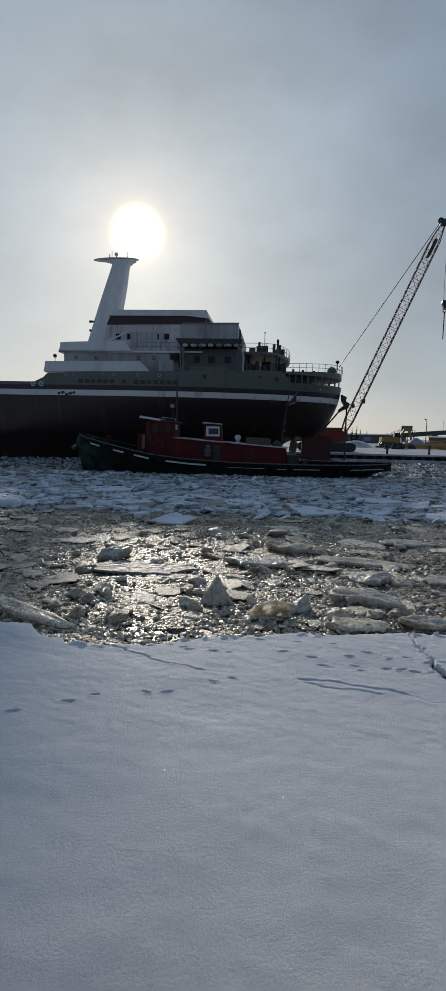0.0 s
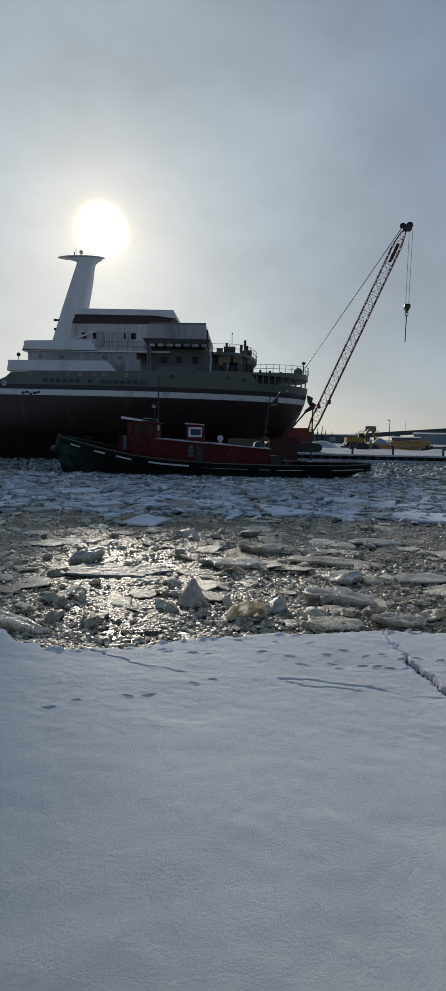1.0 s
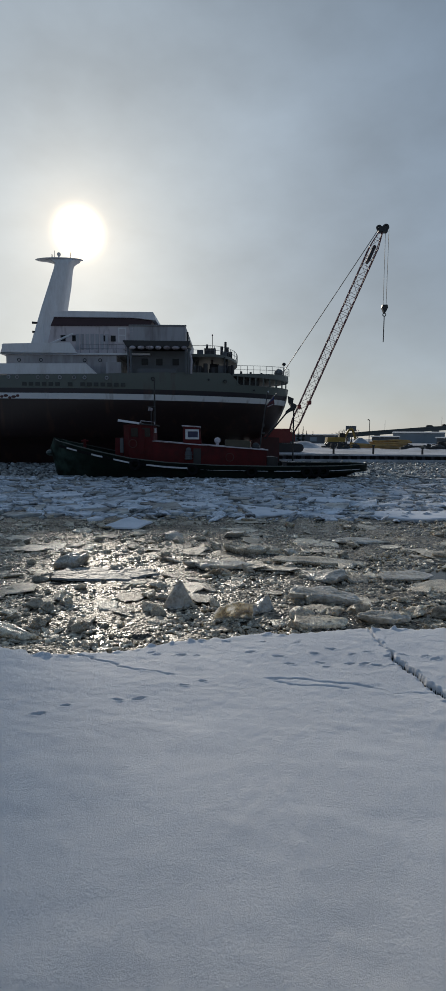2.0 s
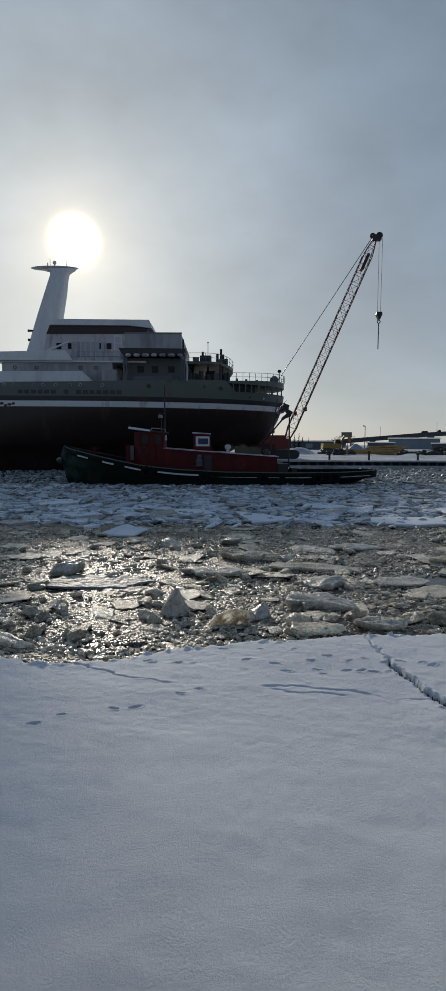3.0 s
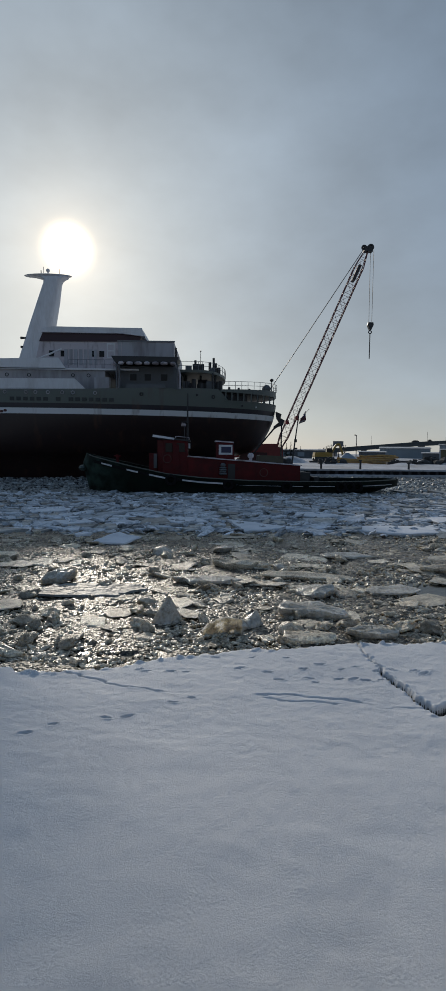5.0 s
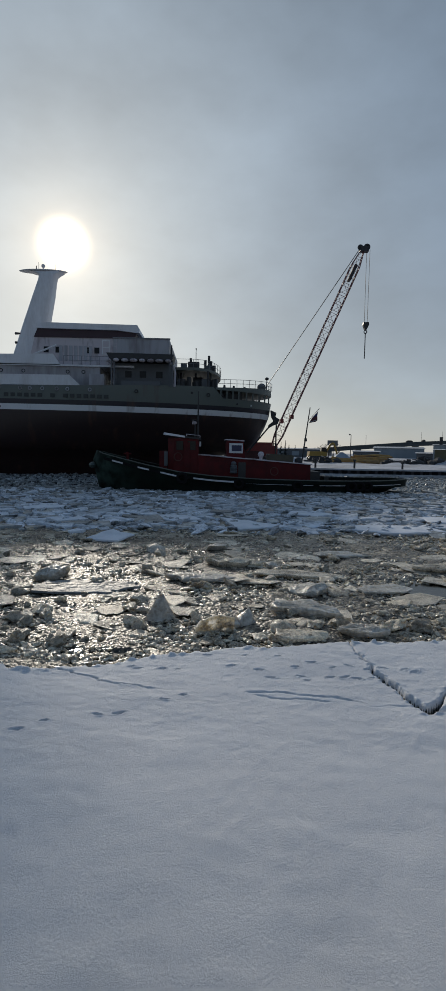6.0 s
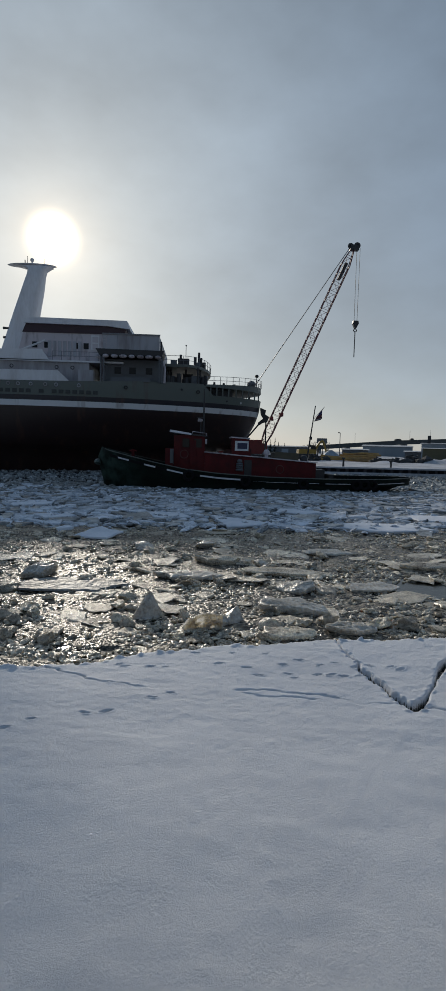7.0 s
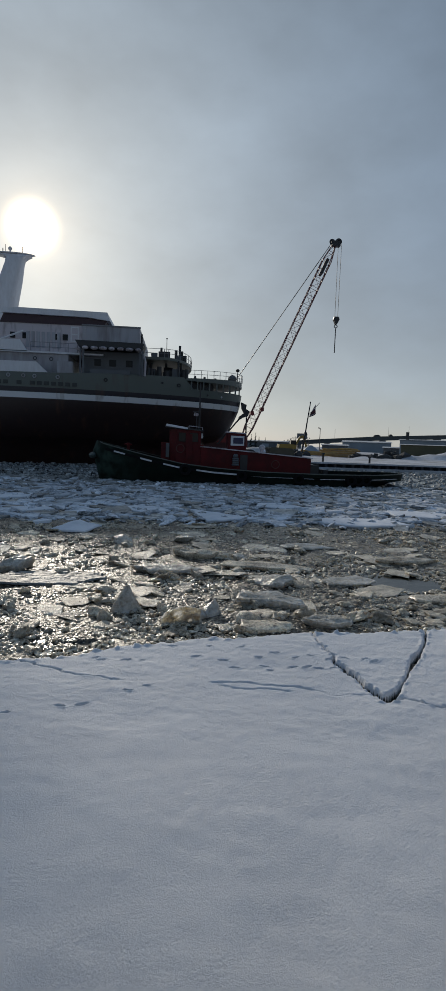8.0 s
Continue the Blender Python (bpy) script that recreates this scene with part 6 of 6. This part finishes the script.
    def scrap(name, x0, x1, y, h, seed, label):
        """A low heap of beams, plates and tubes thrown together."""
        g = random.Random(seed)
        q = Geo()
        for k in range(34):
            a = Vector((g.uniform(x0, x1), y + g.uniform(-1.2, 1.2), 0.95 + h * g.random() ** 1.6))
            d = Vector((g.uniform(-1.4, 1.4), g.uniform(-0.5, 0.5), g.uniform(-0.25, 0.3)))
            if k % 3:
                q.tube(a, a + d, g.uniform(0.07, 0.2), n=5)
            else:
                q.box(a.x, a.x + g.uniform(0.4, 1.3), a.y, a.y + 0.6, 0.85, a.z + 0.15)
        solo(name, q, "rock", label, "scrap heap", group="scrap heaps in the far yard")

    scrap("scrap_heap", 37.5, 44.5, 113.5, 1.2, 3, "low dark heap of beams and scrap in snow")
    scrap("scrap_heap", 33.5, 38.0, 118.0, 1.9, 4, "dark tangled heap of scrap beyond the pipes")
    scrap("scrap_heap", 46.0, 50.0, 118.0, 1.6, 5, "dark tangled heap of scrap beside snow mounds")
    scrap("scrap_heap", 22.0, 25.5, 113.0, 1.1, 6, "low dark heap of gear near the excavator")
    solo("timber_pile", Geo().box(29.2, 33.5, 89.5, 90.4, 0.9, 1.35).box(29.8, 32.2, 89.6, 90.3, 1.35, 1.6), "dark", "low dark pile of timber in the snow", "timber")
    solo("debris_pile", Geo().box(17.2, 19.8, 96, 97, 0.9, 1.25).box(18.0, 20.6, 96.5, 97.2, 1.2, 1.4), "rock", "low dark debris lying in the snow", "debris")

    def shed(name, x0, x1, y0, y1, z1, mat, label, ridge=0.8, ribs=True, turn=0.0):
        B = thing(name, label, "building", Matrix.Translation((x0, y0, 0)) @ pose(0, 0, 0, 0, 0, turn) @ Matrix.Translation((-x0, -y0, 0)))
        part("wall", Geo().box(x0, x1, y0, y1, 0.6, z1), mat, B)
        ym = (y0 + y1) / 2
        roof = Geo().add([(x0 - 0.3, y0 - 0.4, z1), (x1 + 0.3, y0 - 0.4, z1), (x1 + 0.3, ym, z1 + ridge), (x0 - 0.3, ym, z1 + ridge), (x0 - 0.3, y1 + 0.4, z1), (x1 + 0.3, y1 + 0.4, z1)], [(0, 1, 2, 3), (3, 2, 5, 4), (0, 3, 4), (1, 5, 2), (0, 4, 5, 1)])
        part("roof", roof, "old_snow", B, "snow-covered roof")
        if ribs:
            g = Geo()
            for x in np.arange(x0 + 0.5, x1, 0.9):
                g.box(x - 0.05, x + 0.05, y0 - 0.06, y0, 0.8, z1 - 0.1)
            part("cladding_ribs", g, mat, B)
        return B

    shed("boat_shed", 43.5, 56.0, 140, 158, 3.55, "shed", "long blue-grey metal boat shed with snowy roof", 0.5, turn=-19)
    low = shed("low_shed", 10, 27, 128, 138, 2.9, "shed_dark", "long low dark grey shed with a flat snowy roof", 0.3)
    for x in (13, 16.5, 20, 23.5):
        part("window", Geo().box(x, x + 1.6, 127.9, 128.02, 1.4, 2.4), "shed", low)
    shed("olive_building", 41.8, 62, 98, 112, 3.5, "olive", "long olive metal building with a snowy roof edge", 0.2, turn=-24)
    grey = shed("grey_hall", 50, 76, 118, 136, 4.5, "shed", "tall grey hall behind the olive building", 0.3, turn=-24)
    part("chimney", Geo().box(51.2, 51.9, 120, 121, 4.5, 6.3), "dark", grey)
    # Shed shape added to stand in for a dark mass of yard clutter.
    shed("storage_row", 34.2, 40.2, 126, 134, 2.6, "shed_dark", "low dark block for yard clutter, with snow on top", 0.3, turn=-16)
    # Filler added to close the bright sky gap under the bridge.
    shed("storage_row", 49.4, 56.4, 126, 134, 2.45, "shed_dark", "low dark filler block between the larger sheds", 0.3, turn=-22)
    # bridge approach rising to the side
    B = thing("road_bridge", "long grey-green girder bridge rising beyond the yard", "bridge")
    y0, y1 = 400.0, 412.0
    pts = [(-40, 1.0), (40, 2.0), (60, 3.7), (79, 5.4), (108, 8.0), (152, 11.6), (206, 14.6), (300, 18.0), (520, 22.0)]
    for (xa, za), (xb, zb) in zip(pts, pts[1:]):
        g = Geo().side([(xa, za - 2.4), (xb, zb - 2.4), (xb, zb), (xa, za)], y0, y1)
        part("girder", g, "bridge", B)
        part("parapet", Geo().side([(xa, za), (xb, zb), (xb, zb + 0.9), (xa, za + 0.9)], y0 - 0.3, y0), "bridge", B)
    for x in np.arange(70, 500, 22):
        z = float(np.interp(x, [p[0] for p in pts], [p[1] for p in pts]))
        part("pier", Geo().box(x - 0.8, x + 0.8, y0 + 1, y1 - 1, 0.2, z - 2.3), "concrete", B)
    for x in (118, 160, 176):
        z = float(np.interp(x, [p[0] for p in pts], [p[1] for p in pts]))
        part("lamp_pole", Geo().tube((x, y0, z), (x, y0, z + 8), 0.09, n=5), "dark", B)
    for x, l in ((150, 5.0), (162, 2.6)):
        z = float(np.interp(x, [p[0] for p in pts], [p[1] for p in pts]))
        car = thing("bridge_car", "tiny dark vehicle crossing the far bridge", "car")
        part("body", Geo().side([(x, z + 0.9), (x + l, z + 0.9), (x + l, z + 1.6), (x + l * 0.75, z + 2.3), (x + l * 0.25, z + 2.3), (x, z + 1.6)], 403, 405), "dark", car)

    def bare_tree(x, y, h, seed):
        g = random.Random(seed)
        t = thing("bare_tree", "leafless winter tree behind the yard", "tree", group="bare trees beyond the yard")
        trunk, twigs = Geo(), Geo()
        trunk.tube((x, y, 0.5), (x, y, h * 0.45), 0.22, 0.14)

        def grow(p, dirv, length, r, depth):
            q = p + dirv * length
            (trunk if depth == 0 else twigs).tube(p, q, r, r * 0.6, 4)
            if depth < 4:
                for _ in range(3):
                    nd = (dirv + Vector((g.uniform(-0.8, 0.8), g.uniform(-0.8, 0.8), g.uniform(-0.1, 0.6)))).normalized()
                    grow(q, nd, length * g.uniform(0.55, 0.8), r * 0.55, depth + 1)

        grow(Vector((x, y, h * 0.4)), Vector((0, 0, 1)), h * 0.2, 0.15, 0)
        part("trunk", trunk, "bark", t)
        part("crown", twigs, "bark", t)

    for k in range(7):
        bare_tree(26.5 + 1.1 * k + 0.4 * (k % 3), 134 + 0.5 * (k % 4), 3.6 + 0.5 * (k % 3), k)

    def fir(x, y, h, seed):
        g = random.Random(seed)
        t = thing("fir_tree", "small dark evergreen on the far bank", "tree", group="evergreens beyond the yard")
        part("trunk", Geo().tube((x, y, 0.6), (x, y, h), 0.18, 0.03), "bark", t)
        crown = Geo()
        for i in range(70):
            f = g.random()
            a, r = g.uniform(0, 6.3), (1 - f) * h * 0.24
            p = Vector((x, y, 1.2 + f * (h - 1.2)))
            crown.tube(p, p + Vector((r * math.cos(a), r * math.sin(a), -0.25 * r)), 0.16, 0.02, 4)
        part("crown", crown, "fir", t)

    # lay the yard's things out in depth, each on the ground
    depth = {"excavator": 108, "yard_sign": 124, "street_lamp": 110, "covered_heap": 97, "dredge_pipe": 92.5, "boulder": 91.5, "timber_pile": 90, "debris_pile": 96.5,
             "boat_shed": 137, "low_shed": 128, "olive_building": 98, "grey_hall": 118, "storage_row": 126, "bare_tree": 134}
    for ob in [o for o in scene.objects if o.parent is None]:
        y = depth.get(ob.name.split(".")[0])
        if y:
            far_y = 1802.0 / (2555.0 / y - 12.0)
            k = far_y / y
            ob.matrix_basis = Matrix.Translation((0, 0, 1.0 - 0.92 * k)) @ Matrix.Scale(k, 4) @ ob.matrix_basis

    for k, (x, h) in enumerate(((22.5, 5.8), (24.0, 6.4), (25.2, 5.2), (27.3, 4.9), (20.5, 6.2))):
        fir(x * 1.35, 225 + k, h * 1.25, 50 + k)


far_bank()


# ---- motion ----
def motions():
    rows = [(0.0, -3.46), (0.5, -2.91), (1.0, -2.38), (1.5, -1.79), (3.0, -0.09), (3.5, 0.48), (4.0, 1.06), (4.5, 1.66), (6.0, 3.55), (6.5, 4.11), (7.0, 4.82), (7.5, 5.40), (8.0, 6.04)]
    walk(tug, [(t, pose(x, TUG_Y, 0.0, 0, 0, 2.0)) for t, x in rows])
    walk(flag, [(0.5 * k, pose(4.55, -0.32, 5.75, 0, 4 * math.sin(k * 1.1), 10 + 12 * math.sin(k * 0.9))) for k in range(17)])


motions()
